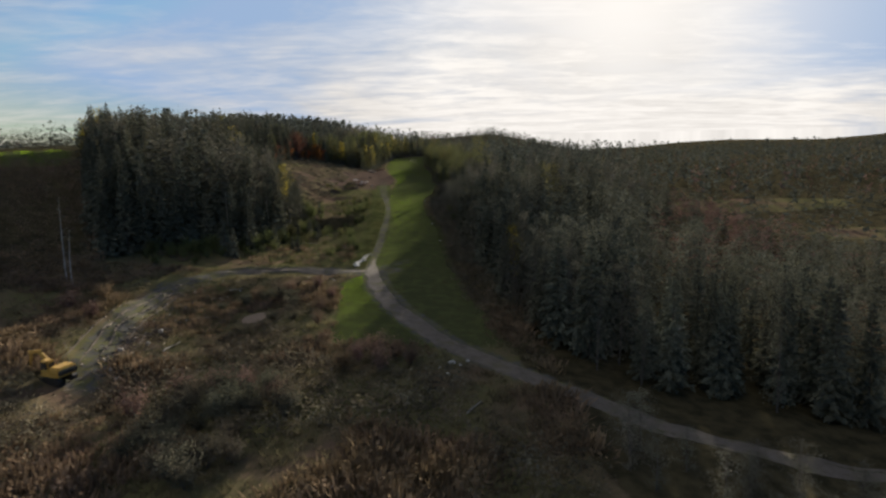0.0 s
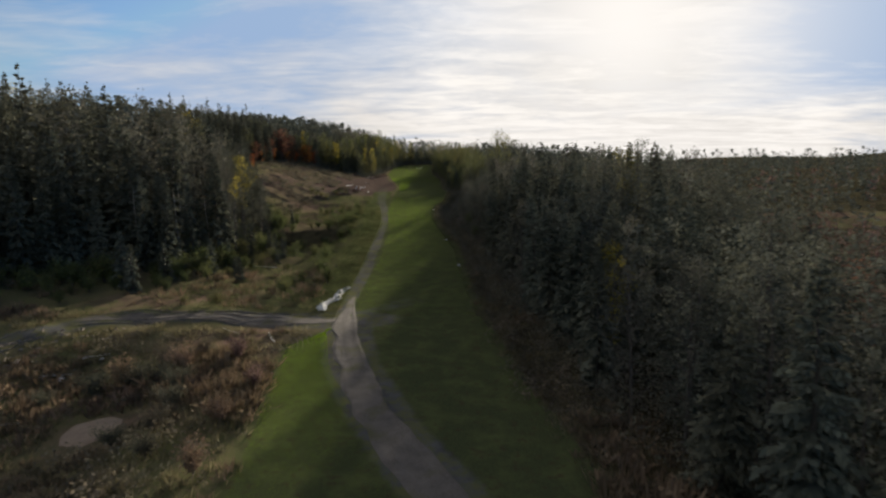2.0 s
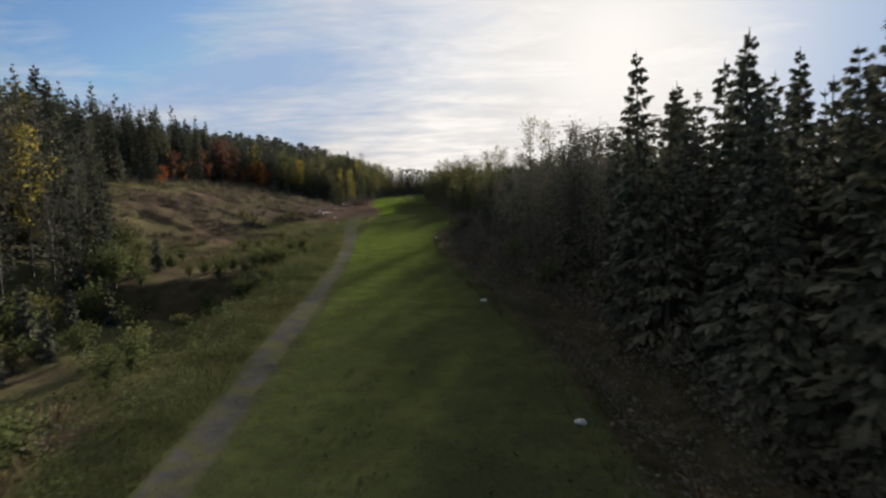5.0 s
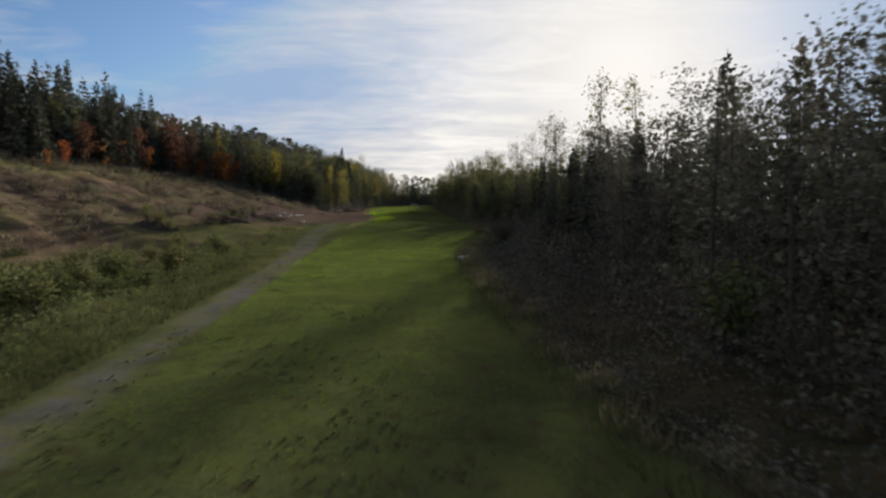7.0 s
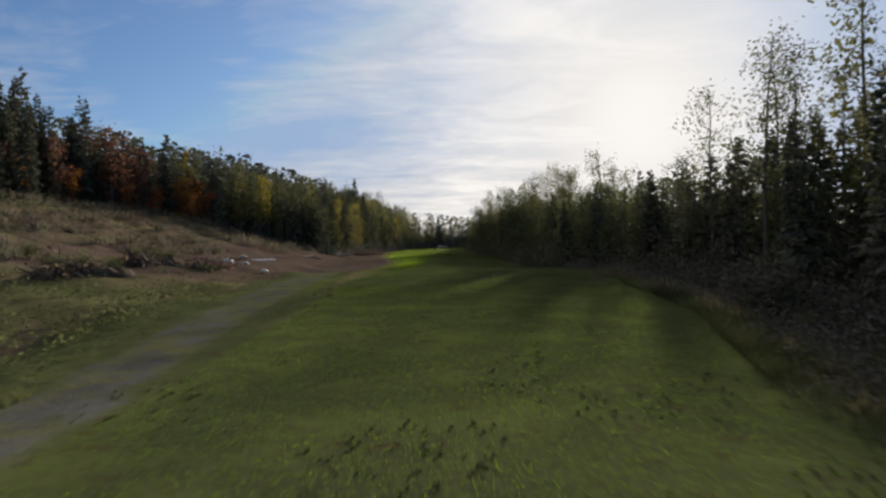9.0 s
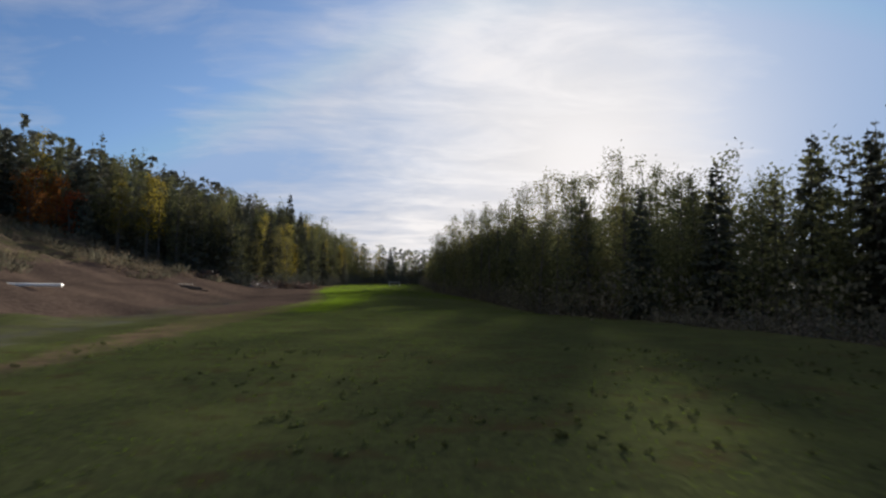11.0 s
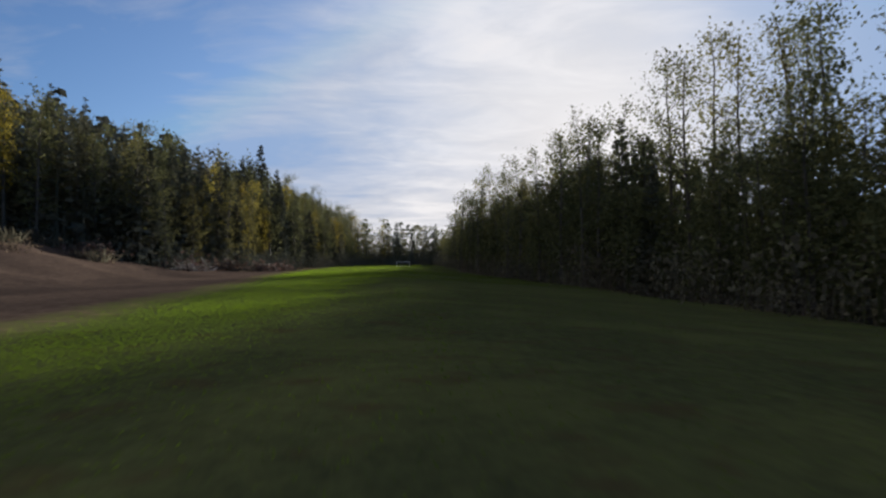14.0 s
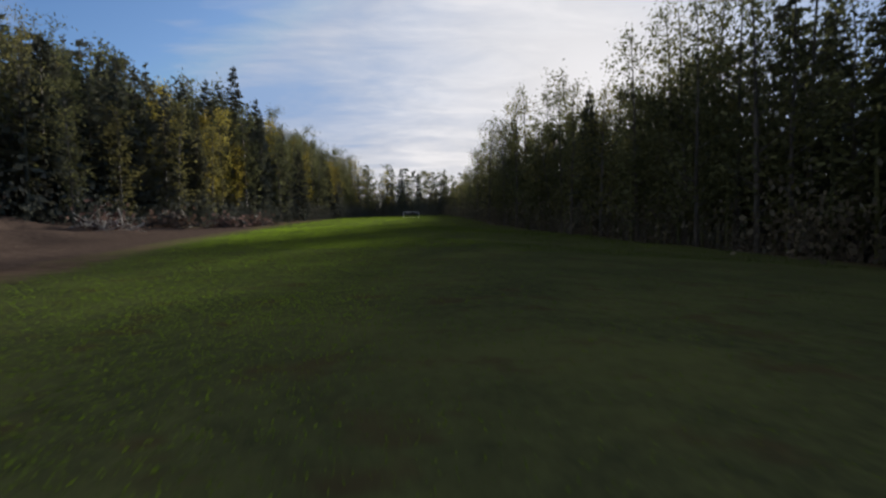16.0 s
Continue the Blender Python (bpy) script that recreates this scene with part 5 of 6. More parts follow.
def build_brush_heap(x, y, length, height, seed, label, mat, leaves=None):
    r = np.random.default_rng(seed)
    root = root_at("brush_heap", x, y, r.uniform(0, 180), label, "brush heap", "brush heaps")
    poles = []
    for k in range(60):
        a, q = r.uniform(0, 6.28), math.sqrt(r.random())
        c = np.array([math.cos(a) * q * length / 2, math.sin(a) * q * length * 0.3, height * (1 - q * q) * r.uniform(0.2, 0.95)])
        d = unit(r.normal(size=3) * np.array([1, 1, 0.45])) * r.uniform(0.5, 1.3)
        rad = r.uniform(0.015, 0.06)
        e0, e1 = c - d, c + d
        e0[2], e1[2] = max(e0[2], -0.1), max(e1[2], -0.05)
        poles.append(tube([e0, (e0 + e1) / 2 + r.normal(size=3) * 0.08, e1], [rad, rad * 0.8, rad * 0.4], 5))
    tagged(part("tangle", mesh_np("tangle", *join(poles), [mat], None, True), root), kind="stuff")
    c = r.normal(size=(260, 3)) * np.array([length * 0.26, length * 0.17, 0.0]) + np.array([0, 0, 0])
    c[:, 2] = np.abs(r.normal(size=260)) * height * 0.42
    tagged(part("litter", mesh_np("litter", *leaf_cards(r, c, 0.30), [leaves or M_RUST]), root), kind="stuff")


def sack_mesh(seed, mat):
    bm = bmesh.new()
    bmesh.ops.create_uvsphere(bm, u_segments=18, v_segments=10, radius=0.5)
    for v in bm.verts:
        k = 1 + 0.30 * noise.noise(v.co * 2.6 + Vector((seed * 5.1, 0, 0))) + 0.12 * noise.noise(v.co * 7 + Vector((0, seed, 0)))
        v.co = Vector((v.co.x * k * 1.2, v.co.y * k * 0.9, max(-0.22, v.co.z * k * 0.6)))
    me = bpy.data.meshes.new("sack")
    bm.to_mesh(me)
    bm.free()
    me.materials.append(mat)
    me.polygons.foreach_set("use_smooth", [True] * len(me.polygons))
    return me


SACKS = [sack_mesh(i, M_SHEET) for i in range(3)]


def build_sack(k, x, y, size, turn, label, group=""):
    ob = tagged(new("white_sack", SACKS[k % 3]), label, "sack", group)
    ob.matrix_basis = pose(x, y, gz(x, y) + 0.19 * size, 0, 0, turn) @ Matrix.Diagonal((size, size, size, 1))


def build_board(x, y, size, turn, pitch, label, mat=None, lift=0.0):
    bm = bmesh.new()
    box(bm, size, (0, 0, 0), bevel=min(size) * 0.25)
    me = bpy.data.meshes.new("board")
    bm.to_mesh(me)
    bm.free()
    me.materials.append(mat or M_WHITE_PAINT)
    ob = tagged(new("board", me), label, "board", "scrap boards")
    ob.matrix_basis = pose(x, y, gz(x, y) + size[2] / 2 + 0.03 + lift, pitch, 0, turn)


def build_goal(x, y, turn, width, height):
    root = root_at("goal_frame", x, y, turn, "small white goal frame at the end of the mown strip", "goal frame")
    for s in (-1, 1):
        part("post", pole_mesh("post", [(s * width / 2, 0, -0.1), (s * width / 2, 0, height)], [0.055, 0.055], M_WHITE_PAINT, 10), root)
        part("back_stay", pole_mesh("back_stay", [(s * width / 2, 0, height), (s * width / 2, 0.55, height * 0.5), (s * width / 2, 0.95, -0.05)], [0.04, 0.035, 0.03], M_WHITE_PAINT, 8), root)
    part("crossbar", pole_mesh("crossbar", [(-width / 2 - 0.055, 0, height), (width / 2 + 0.055, 0, height)], [0.055, 0.055], M_WHITE_PAINT, 10), root)
    part("ground_bar", pole_mesh("ground_bar", [(-width / 2, 0.95, 0.04), (width / 2, 0.95, 0.04)], [0.03, 0.03], M_WHITE_PAINT, 8), root)


def build_dead_tree(x, y, h, lean, turn, seed, label):
    r = np.random.default_rng(seed)
    root = root_at("dead_tree", x, y, turn, label, "dead tree", "dead trees")
    zs = np.linspace(0, 1, 9)
    part("trunk", pole_mesh("trunk", [(lean * z * z * h, 0.12 * math.sin(z * 5), h * z - (0.3 if z == 0 else 0)) for z in zs], [0.15 * (1 - 0.85 * z) for z in zs], M_DEAD, 7), root)
    for k in range(7):
        z = r.uniform(0.35, 0.95)
        a, L = r.uniform(0, 6.28), r.uniform(0.5, 1.6) * (1.1 - z * 0.5)
        p = np.array([lean * z * z * h, 0.12 * math.sin(z * 5), h * z])
        e = p + np.array([math.cos(a) * L, math.sin(a) * L, L * 0.45])
        part("branch", pole_mesh("branch", [p, (p + e) / 2 + np.array([0, 0, -0.05]), e], [0.035, 0.02, 0.006], M_DEAD, 5), root)


def build_mud():
    V, F = [(-27.3, 86.4, gz(-27.3, 86.4) + 0.10)], []
    for k in range(3):
        for i in range(28):
            a = 6.2832 * i / 28
            s = (k + 1) / 3 * (1 + 0.18 * noise.noise(Vector((math.cos(a) * 1.5, math.sin(a) * 1.5, 3))))
            x, y = -27.3 + math.cos(a) * 2.6 * s, 86.4 + math.sin(a) * 2.3 * s
            V.append((x, y, gz(x, y) + (0.09, 0.07, -0.12)[k]))
    for i in range(28):
        j = (i + 1) % 28
        F += [(0, 1 + i, 1 + j)]
    me = bpy.data.meshes.new("mud")
    for k in range(2):
        for i in range(28):
            j = (i + 1) % 28
            F.append((1 + k * 28 + i, 1 + (k + 1) * 28 + i, 1 + (k + 1) * 28 + j, 1 + k * 28 + j))
    mat = plain_material("pale_dried_mud", (0.14, 0.098, 0.066), (0.22, 0.160, 0.110), 0.95, 1.2)
    tagged(new("bare_mud", mesh_of("bare_mud", V, F, [mat], True)), "round patch of pale dried mud in the scrub", "mud", kind="structure")


M_RIDGE = plain_material("mud_ridges", (0.050, 0.042, 0.035), (0.17, 0.147, 0.122), 1.0, 2.0, 0.0, 0.3, 0.0)
build_sheeting()
build_excavator(-43.0, 65.2, 160)
build_mud()
for off in (-2.7, -0.8, 0.5, 2.3, 4.2):
    ribbon("mud_rut", [(-40.5 + off * 0.35, 106.0 - off * 0.8), (-44.3 + off * 0.8, 99.5 - off * 0.5), (-45.6 + off + 0.3 * math.sin(off * 3), 92), (-45.4 + off * 1.1 - 0.35 * math.sin(off * 5), 83), (-43.8 + off * 1.2 + 0.4 * math.sin(off * 4), 75), (-41.5 + off * 1.2, 67)], 0.30 + 0.12 * math.sin(off * 7), "rough muddy rut along the earth track", "rut", 0.06, 0.9, M_RIDGE)
for k in range(5):
    ribbon("rut_ridge", [(-19.5 + 0.1 * k, 104.9 - 0.75 * k), (-17.2 - 0.10 * k, 104.1 - 0.70 * k), (-15.3 - 0.28 * k, 102.4 - 0.55 * k), (-14.2 - 0.40 * k, 98.8 - 0.5 * k)], 0.24, "curved muddy wheel rut ridge at the track junction", "rut", 0.09, 0.5, M_RIDGE)
for off in (-1.6, -0.5, 0.6, 1.7):
    ribbon("rut_ridge", [(-16.5, 106.9 + off), (-22, 107.8 + off * 1.1), (-27.4, 109.0 + off * 0.9), (-33, 109.7 + off * 1.2), (-38, 109.5 + off), (-41.5, 107.5 + off * 0.7)], 0.26, "long muddy wheel rut ridge on the earth track", "rut", 0.11, 0.7, M_RIDGE)
def build_mud_clods():
    """Clods, roots and broken wood churned up beside the earth track."""
    q = np.random.default_rng(733)
    n = 900
    y = q.uniform(62, 106, n)
    x = np.interp(y, [60, 66, 76, 88, 101, 106], [-39, -41, -44, -46, -46, -42]) + 1.5 + np.abs(q.normal(size=n)) * 3.6 * np.sign(q.random(n) - 0.22)
    size = q.uniform(0.10, 0.34, n)
    base = np.stack([x, y, ground_z(x, y) + 0.02], 1)
    way = q.normal(size=(n, 3)) * np.array([1.0, 1.6, 0.25])
    tip = base + unit(way) * (size * q.uniform(1.0, 4.5, n))[:, None] + np.array([0, 0, 0.06])
    V, F = kites(base, tip, size * 0.32, np.stack([q.normal(size=n) * 0.4, q.normal(size=n) * 0.4, np.ones(n)], 1))
    V = V.reshape(-1, 4, 3)
    up = np.array([0, 0, 1.0]) * (size * 0.55)[:, None]
    peak = V.mean(1) + up
    W = np.concatenate([V.reshape(-1, 3), peak])
    k = np.arange(n) * 4
    T = np.concatenate([np.stack([k + i, k + (i + 1) % 4, 4 * n + np.arange(n)], 1) for i in range(4)])
    stuff("mud_clods", W, T, [M_CLOD], "pale and dark clods, roots and broken wood churned up beside the track", "clods")


M_CLOD = plain_material("clods_and_roots", (0.05, 0.042, 0.035), (0.24, 0.205, 0.17), 1.0, 1.1, 0.0, 0.5, 0.0)
build_mud_clods()
build_rubble(-33.2, 228.2, 6.5, 4.0, 0.85, 90, 3, "dark grey heap of stones on the gravel flat")
build_rubble(-34.5, 238.5, 5.0, 3.6, 0.75, 70, 4, "dark grey heap of stones on the gravel flat")
build_rubble(-37.5, 219.0, 4.5, 3.0, 0.6, 40, 5, "low dark heap of stones and earth on the flat")
for k, (x, y, L, h) in enumerate(((-30.6, 239.4, 4.6, 1.2), (-33.0, 226.6, 5.4, 1.1), (-34.4, 236.8, 4.2, 1.0))):
    build_brush_heap(x, y, L, h, 21 + 60 * k, "dark heap of cut branches on the gravel flat", M_BARK)
for k, (x, y, s) in enumerate(((-31.5, 246.0, 0.8), (-30.3, 246.8, 0.5), (-27.2, 242.4, 0.6), (-32.0, 251.0, 0.7))):
    build_sack(k, x, y, s, 40 * k, "dirty white plastic sack lying on the gravel flat", "sacks on the gravel flat")
build_board(-31.0, 252.5, (3.2, 0.5, 0.12), 20, 3, "long pale board lying on the gravel flat")
build_board(-36.5, 262.5, (3.6, 0.7, 0.12), -12, 2, "long pale board lying at the foot of the bank")
for k, (dx, dy, t) in enumerate(((0, 0, 8), (0.5, 0.4, 24), (-0.4, 0.75, -7), (0.2, 0.35, 16))):
    build_log("log", -32.3 + dx, 277.3 + dy, t, 2.7 - 0.35 * k, 0.12, M_BARK, "dark felled log in a small stack by the bank", "log", 0.20 if k == 3 else 0.0, (0, 3, -2, 4)[k], "stacked logs")
build_board(-32.5, 277.5, (1.3, 0.28, 0.04), 14, 6, "pale board lying on the stacked logs", M_DEAD, 0.40)
build_goal(-18.0, 400.0, 0, 3.0, 1.05)
for k, (x, y, L, h) in enumerate(((-35.0, 316.5, 4.5, 1.6), (-34.0, 323.0, 3.6, 1.2), (-32.5, 331.5, 4.2, 1.1), (-32.0, 339.5, 5.0, 1.2), (-42.0, 311.5, 4.0, 1.1))):
    build_brush_heap(x, y, L, h, 40 + k, "tangled heap of stumps and branches at the foot of the wood", M_DEAD if k == 0 else M_BARK)
post = tagged(new("white_post", pole_mesh("white_post", [(0, 0, -0.2), (0, 0, 1.0), (0, 0, 1.02)], [0.13, 0.13, 0.05], M_WHITE_PAINT, 10)), "short white marker post at the edge of the wood", "post")
post.matrix_basis = pose(-37.2, 322.0, gz(-37.2, 322.0))
for k, (x, y, t, L, rad, lab) in enumerate(((-35.7, 88.0, 25, 4.6, 0.11, "pale fallen trunk lying in the scrub"), (-35.0, 76.0, 75, 3.4, 0.09, "pale bare pole lying in the scrub"), (-18.6, 101.2, 115, 3.6, 0.07, "pale pole lying beside the track junction"),
                                             (2.5, 53.2, 60, 2.8, 0.09, "pale bare log lying in the scrub"), (-23.5, 104.2, 140, 3.0, 0.06, "thin pale pole lying beside the track"), (-36.0, 96.5, 10, 2.6, 0.10, "pale log lying beside the muddy track"),
                                             (-34.2, 99.6, 30, 2.2, 0.09, "pale log lying beside the muddy track"), (26.5, 69.5, 50, 6.0, 0.16, "pale uprooted trunk lying at the wood's edge"), (-31, 141, 160, 5.0, 0.10, "pale dead trunk lying on the scrubby slope"))):
    build_log("fallen_log", x, y, t, L, rad, M_DEAD, lab, "log", 0.12, 0, "fallen logs")
for k, (x, y, s) in enumerate(((0.7, 64.2, 0.7), (1.6, 63.6, 0.4), (0.2, 61.4, 0.4), (2.4, 64.6, 0.45), (-0.6, 63.0, 0.3))):
    build_sack(k, x, y, s, 70 * k, "scrap of white plastic lying in the scrub", "white scraps beside the road")
build_sack(1, -5.5, 194.9, 0.44, 10, "white plastic sack lying at the rim of the ditch")
build_sack(2, -5.1, 195.7, 0.34, 60, "white plastic sack lying at the rim of the ditch")
build_sack(0, -0.6, 131.0, 0.36, 10, "small white plastic sack in the ditch")
build_sack(0, -2.4, 150.9, 0.38, 10, "grey-white plastic sack lying in the ditch")
build_dead_tree(-62.0, 99.5, 14.0, 0.03, 30, 5, "tall bare pale dead birch trunk at the wood's edge")
build_dead_tree(-60.6, 98.6, 9.0, -0.06, 200, 6, "leaning bare pale dead birch trunk")
for x, y, h, k in ((-43.0, 138.5, 11.5, 11), (-43.8, 142.0, 12.0, 12), (-41.2, 145.5, 10.0, 13), (-46.5, 133.0, 11.0, 14)):
    build_dead_tree(x, y, h, 0.02, 50 * k, k, "slender pale bare birch trunk at the edge of the hill wood")
build_dead_tree(18.0, 124.0, 12.0, 0.05, 80, 7, "bare grey dead tree standing in the wood")
build_dead_tree(27.0, 66.5, 7.0, 0.25, 120, 8, "leaning pale dead tree at the wood's edge")

r_side = np.random.default_rng(97)
BUSH = bush_kind("willow_bush", "bushes beside the track", "grey-green willow bush among herbs beside the track", M_HERB, 3, 400, h=2.0, spread=1.1, stems=12, per=60)
for x, y, s in ((-33.2, 228.4, 0.5), (-34.6, 227.6, 0.4), (-31.9, 228.9, 0.35), (-35.6, 229.0, 0.4), (-34.4, 238.4, 0.45), (-35.7, 238.0, 0.35), (-33.2, 239.0, 0.35), (-37.4, 219.2, 0.5), (-36.0, 218.4, 0.4), (-38.8, 219.6, 0.4), (-41.0, 224.0, 0.5), (-39.5, 232.5, 0.4)):
    BUSH.plant(rng, placed(x, y, s * 1.3, rng.uniform(0, 6.28), (0, 0), 1.3, -0.3))
for k in range(18):
    y = r_side.uniform(164, 190)
    BUSH.plant(r_side, placed(float(lane_x(y)) - 4.5 - abs(r_side.normal()) * 3.2, y, r_side.uniform(0.5, 0.95), r_side.uniform(0, 6.28)))
BUSH_LIT = bush_kind("yellow_bush", "yellow-green bushes", "bright yellow-green bush beside the track", M_HERB, 1, 420, h=2.3, spread=0.9, stems=12, per=66)
BUSH_RUST = bush_kind("rusty_bush", "rusty bushes on the heath", "large reddish brown autumn bush on the heath", M_RUST, 3, 440, h=2.4, spread=1.4, stems=16, per=66, leaf=0.18)
for x, y, s in ((-18.8, 128.5, 1.0), (-19.6, 131.0, 0.9), (-21.5, 126.0, 0.8), (-22.4, 173.5, 0.8), (-23.0, 165.0, 1.0), (-26.0, 168.0, 1.1), (-24.0, 180.0, 0.8), (-27.5, 193.0, 0.7), (-30.5, 197.0, 0.8), (-25.0, 150.0, 1.0), (-29.0, 158.0, 1.1), (-31.0, 147.0, 1.0),
                (-33.5, 139.0, 1.1), (-36.0, 131.0, 1.2), (-20.8, 138.5, 0.9), (-21.6, 142.5, 1.1), (-26.5, 137.0, 0.8), (2.4, 172.0, 1.3), (3.0, 158.0, 1.1)):
    BUSH.plant(rng, placed(x, y, s, rng.uniform(0, 6.28)))
r_bush = np.random.default_rng(91)
for k in range(90):
    y = r_bush.uniform(113, 204)
    x = float(run_left(y)) - 6 - abs(r_bush.normal()) * 8
    if wood_depth(x, y) < 1 and x > -46 and not 159 < y < 169 and noise.noise(Vector((x * 0.12, y * 0.12, 6.6))) > -0.12:
        BUSH.plant(r_bush, placed(x, y, r_bush.uniform(0.35, 0.95), r_bush.uniform(0, 6.28), (0, 0), 1.15))
for k in range(95):
    y = r_bush.uniform(113, 186)
    out = abs(r_bush.normal()) * 4.5
    x = float(left_edge(y)) - 0.5 + out
    if x < -22:
        BUSH.plant(r_bush, placed(x, y, r_bush.uniform(0.9, 1.9) * (1.0 if out < 4 else 0.6), r_bush.uniform(0, 6.28), (0, 0), 0.9))
BUSH_RED = bush_kind("red_bush", "red bushes at the wood's foot", "dark red autumn bush at the foot of the hill wood", M_MAROON, 1, 430, h=2.2, spread=1.2, stems=12, per=60)
for dx, dy, s in ((0, 0, 1.0), (1.5, 1.2, 0.8), (-1.6, 0.8, 0.9)):
    BUSH_RED.plant(r_bush, placed(-43.0 + dx, 139.7 + dy, s, r_bush.uniform(0, 6.28)))
for x, y, s in ((-17.2, 121.3, 0.95), (-17.8, 123.6, 0.7), (-22.8, 188.5, 0.55)):
    BUSH_LIT.plant(rng, placed(x, y, s, rng.uniform(0, 6.28)))
for x, y, s in ((-7.7, 66.5, 1.15), (-5.6, 65.5, 1.0), (-9.6, 65.2, 0.95), (-3.8, 64.0, 0.9), (-11.0, 62.8, 1.0), (-7.0, 62.6, 1.1), (-19.4, 57.5, 1.1), (-23.0, 59.5, 1.2), (-27.0, 60.8, 1.2), (-16.0, 55.0, 1.0), (-31.0, 57.5, 1.2), (-52.0, 92.0, 1.1), (-55.0, 88.0, 1.2), (-49.5, 84.0, 1.0),
                (-16.8, 90.0, 0.7), (-17.4, 84.5, 0.8), (-16.6, 78.0, 0.8), (-20.0, 96.0, 0.8), (-24.0, 94.5, 0.9), (-29.5, 95.0, 1.0)):
    BUSH_RUST.plant(rng, placed(x, y, s, rng.uniform(0, 6.28)))
for x, y, s in ((-58.2, 297.0, 0.85), (-60.5, 301.0, 1.15), (-58.0, 300.5, 0.7), (-62.0, 294.0, 0.8), (-63.5, 288.0, 0.7), (-57.0, 303.5, 1.0), (-59.2, 304.5, 1.2), (-67.0, 280.0, 0.9), (-67.5, 270.0, 0.8), (-66.5, 262.0, 0.7), (-66.0, 250.0, 0.6), (-63.0, 241.0, 0.4)):
    BIRCH_ORANGE.plant(rng, placed(x, y, s, rng.uniform(0, 6.28)))
for x, y, s in ((-32.8, 151.4, 0.95), (-30.0, 149.0, 0.7), (-34.5, 146.0, 0.8), (-36.5, 141.0, 0.9), (-29.5, 143.5, 0.5), (-34.0, 158.0, 0.8), (-38.0, 170.0, 0.9), (-35.0, 176.0, 0.7), (-37.0, 135.5, 1.0), (-33.0, 134.0, 0.6), (-40.5, 128.0, 1.1), (-38.8, 147.0, 1.0), (-35.8, 150.5, 1.2), (-33.6, 163.0, 0.8), (-41.5, 121.0, 1.2), (-44.5, 124.5, 1.4), (-30.5, 128.5, 0.7)):
    SPRUCE_YOUNG.plant(rng, placed(x, y, s, rng.uniform(0, 6.28)))

THICKET = bush_kind("willow_thicket", "willow thickets on the heath", "large dense grey-green willow thicket on the heath", M_WILLOW, 3, 480, h=2.9, spread=1.9, stems=22, per=84, leaf=0.17)
for k in range(34):
    a, d = r_bush.uniform(0, 6.28), math.sqrt(r_bush.random())
    x, y = -21.0 + 7.6 * d * math.cos(a) - 2.5 * d * math.sin(a), 51.5 + 10.0 * d * math.sin(a)
    THICKET.plant(r_bush, placed(x, y, r_bush.uniform(0.6, 1.05), r_bush.uniform(0, 6.28), (0, 0), 1.1))
for x, y, s in ((1.4, 205.0, 0.6), (-0.9, 214.0, 0.7), (1.9, 190.0, 0.7), (-30.5, 92.5, 0.7), (-28.0, 94.0, 0.75), (-25.5, 93.0, 0.7), (-23.0, 91.0, 0.65), (-22.0, 87.5, 0.6), (-21.5, 84.0, 0.55), (-26.5, 96.5, 0.6), (-23.5, 97.5, 0.5), (-20.5, 80.5, 0.5), (-33.5, 91.0, 0.5), (-24.0, 83.0, 0.5)):
    THICKET.plant(r_bush, placed(x, y, s, r_bush.uniform(0, 6.28), (0, 0), 1.1))
for k in range(46):
    x = r_bush.uniform(10, 62)
    y = float(np.interp(x, [0, 7, 14, 20, 26, 45, 75], [71, 62, 55, 51, 48, 44, 42])) - r_bush.uniform(5, 20)
    ALDER.plant(r_bush, placed(x, y, r_bush.uniform(0.16, 0.34), r_bush.uniform(0, 6.28), (0, 0), 1.5))
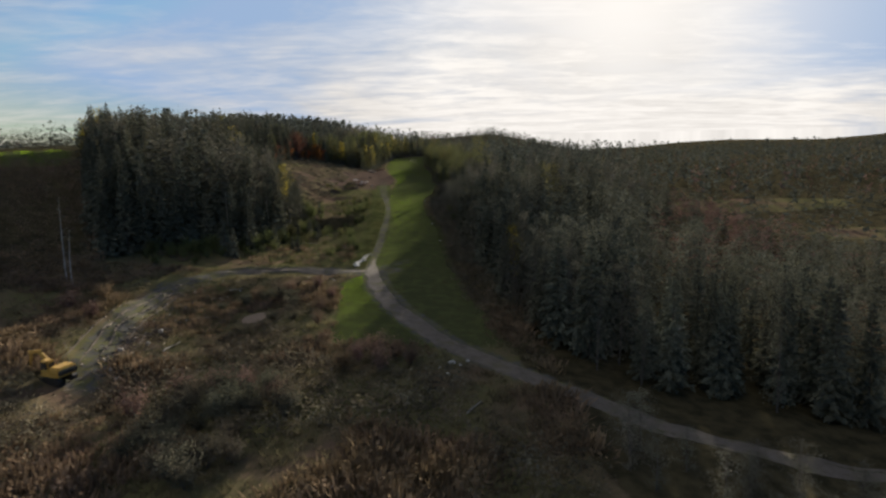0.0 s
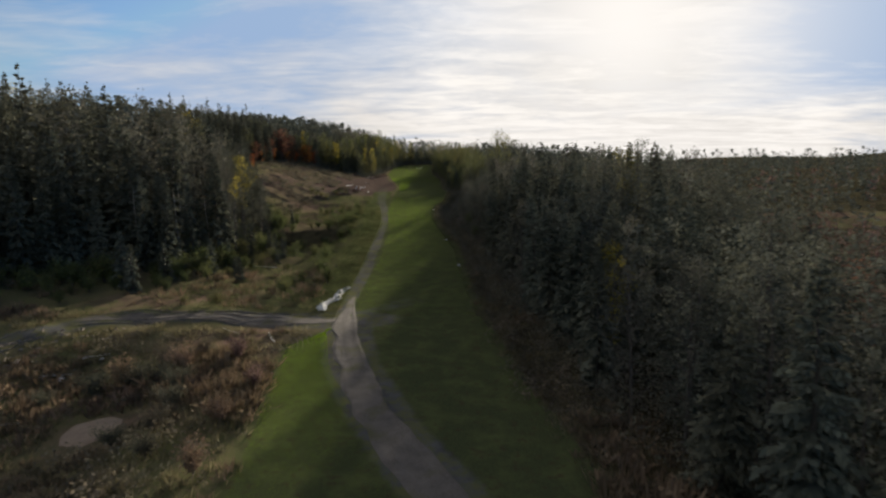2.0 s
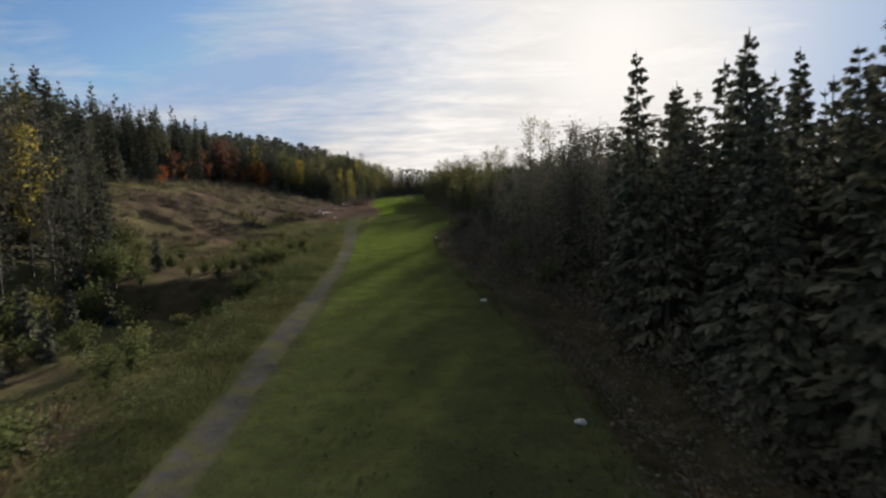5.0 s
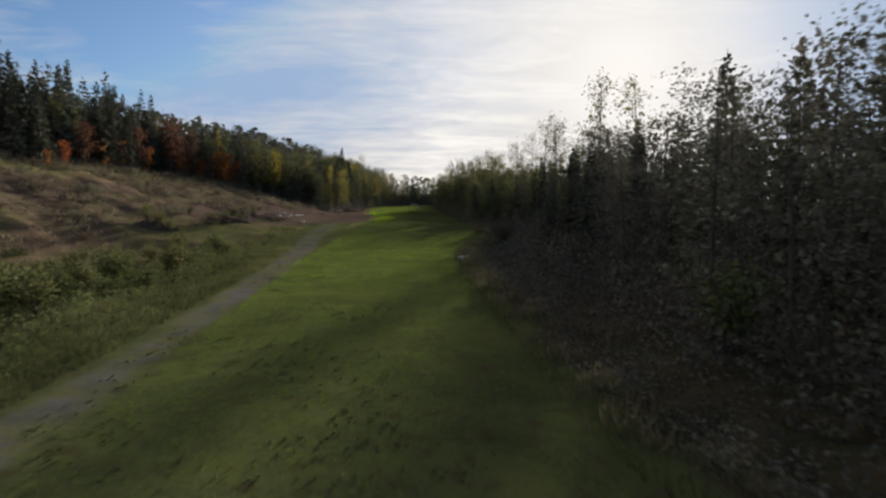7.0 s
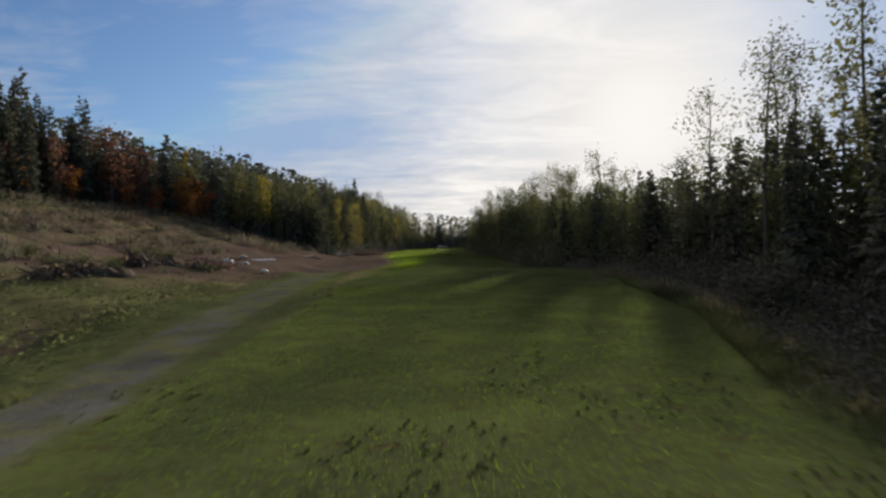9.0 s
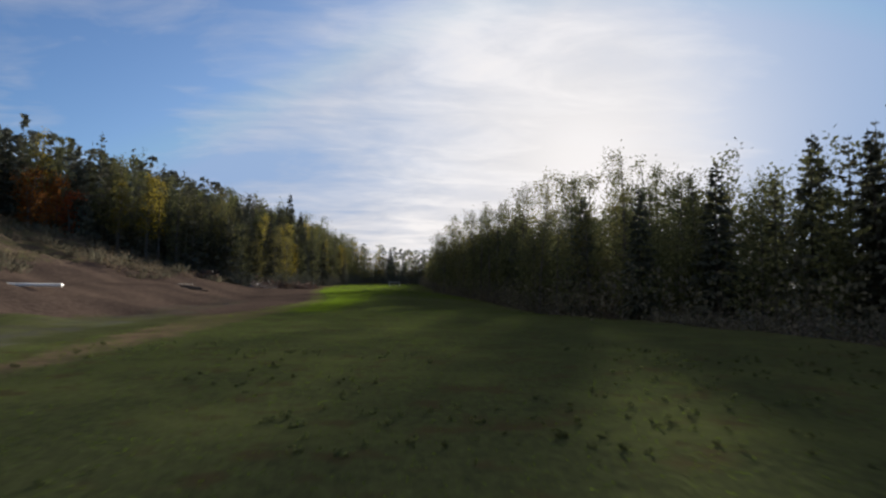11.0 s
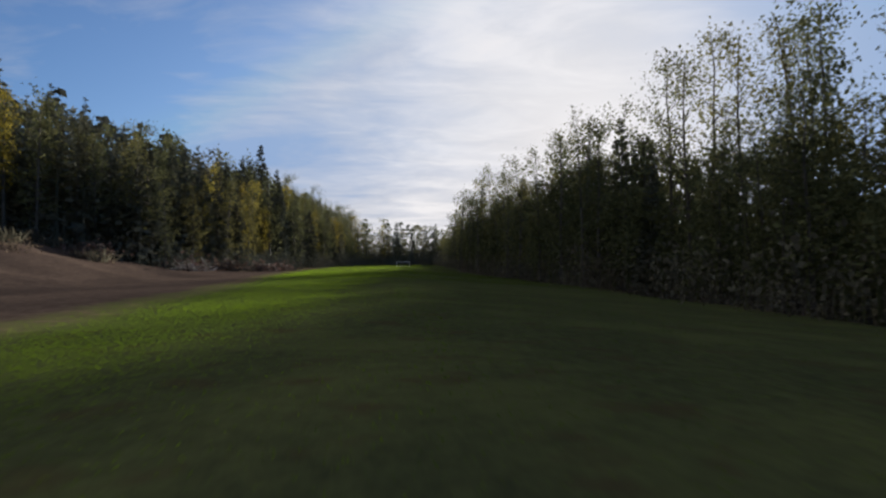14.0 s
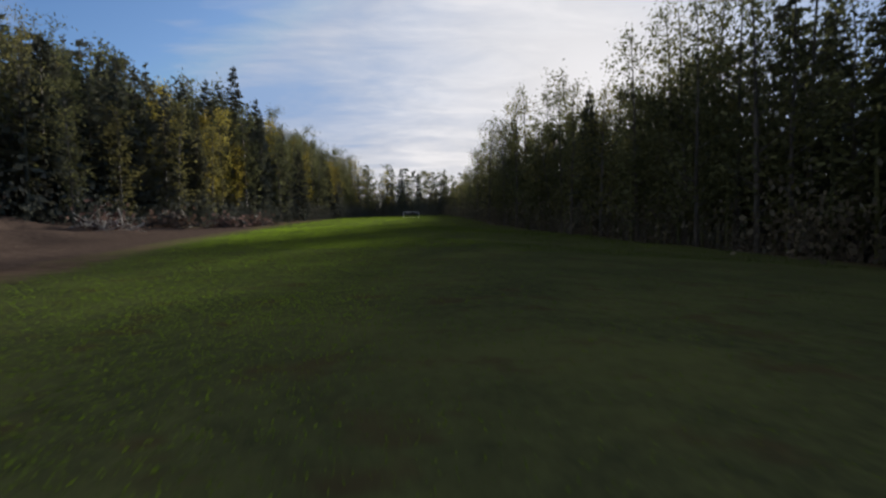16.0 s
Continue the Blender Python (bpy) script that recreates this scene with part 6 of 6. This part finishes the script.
BIRCH_MAROON = leaf_kind("birch", "dull red birches", "dull red birch in autumn leaf at the hill wood's edge", M_MAROON, 2, 290, None, "birch tree", h=6.0, spread=1.5, low=0.1, limbs=12, per=70, leaf=0.22)
for x, y, s in ((-66.0, 288.0, 1.9), (-65.0, 294.0, 1.6), (-68.0, 265.5, 1.2), (-67.5, 276.0, 1.4), (-66.8, 257.0, 1.1), (-51.0, 170.5, 0.8), (46.0, 118.0, 1.2), (52.0, 126.0, 1.0)):
    BIRCH_MAROON.plant(r_bush, placed(x, y, s, r_bush.uniform(0, 6.28)))

WEEDS = bush_kind("weed_clump", "weed clumps on the strip", "low dark weed clump standing in the mown grass", M_HERB, 2, 460, h=1.0, spread=0.9, stems=12, per=40, leaf=0.22)
for x, y, s in ((-14.1, 246.1, 0.055), (-13.96, 246.16, 0.045), (-14.22, 246.2, 0.04), (-14.36, 246.1, 0.035), (-13.85, 246.0, 0.03)):
    WEEDS.plant(rng, placed(x, y, s, rng.uniform(0, 6.28)))

M_PALE_STONE = plain_material("pale_stone", (0.13, 0.12, 0.105), (0.30, 0.28, 0.25), 0.9, 2.0, 0.0, 0.5)
PALE_ROCKS = [rock_mesh("boulder", 20 + i, M_PALE_STONE) for i in range(3)]
for k, (x, y) in enumerate(((-41.3, 71.2), (-37.2, 66.8), (-41.0, 78.7), (-40.7, 74.3), (-40.8, 88.8), (-39.6, 92.0), (-39.0, 81.8), (-39.3, 69.1), (-38.7, 77.3), (-40.8, 98.7))):
    ob = tagged(new("boulder", PALE_ROCKS[k % 3]), "pale grey boulder beside the rutted earth track", "boulder", "boulders beside the track")
    s = (0.55, 0.8, 0.45, 0.65, 0.5)[k % 5]
    ob.matrix_basis = pose(x, y, gz(x, y) + 0.16 * s, 10 * k, 0, 47 * k) @ Matrix.Diagonal((s, s, s, 1))
for k, (x, y) in enumerate(((-35.4, 96.2), (-33.6, 99.4), (-35.4, 95.9))):
    build_sack(k, x, y, (0.5, 0.35, 0.4, 0.3)[k], 35 * k, "dirty white plastic scrap lying near the track", "scraps near the track")
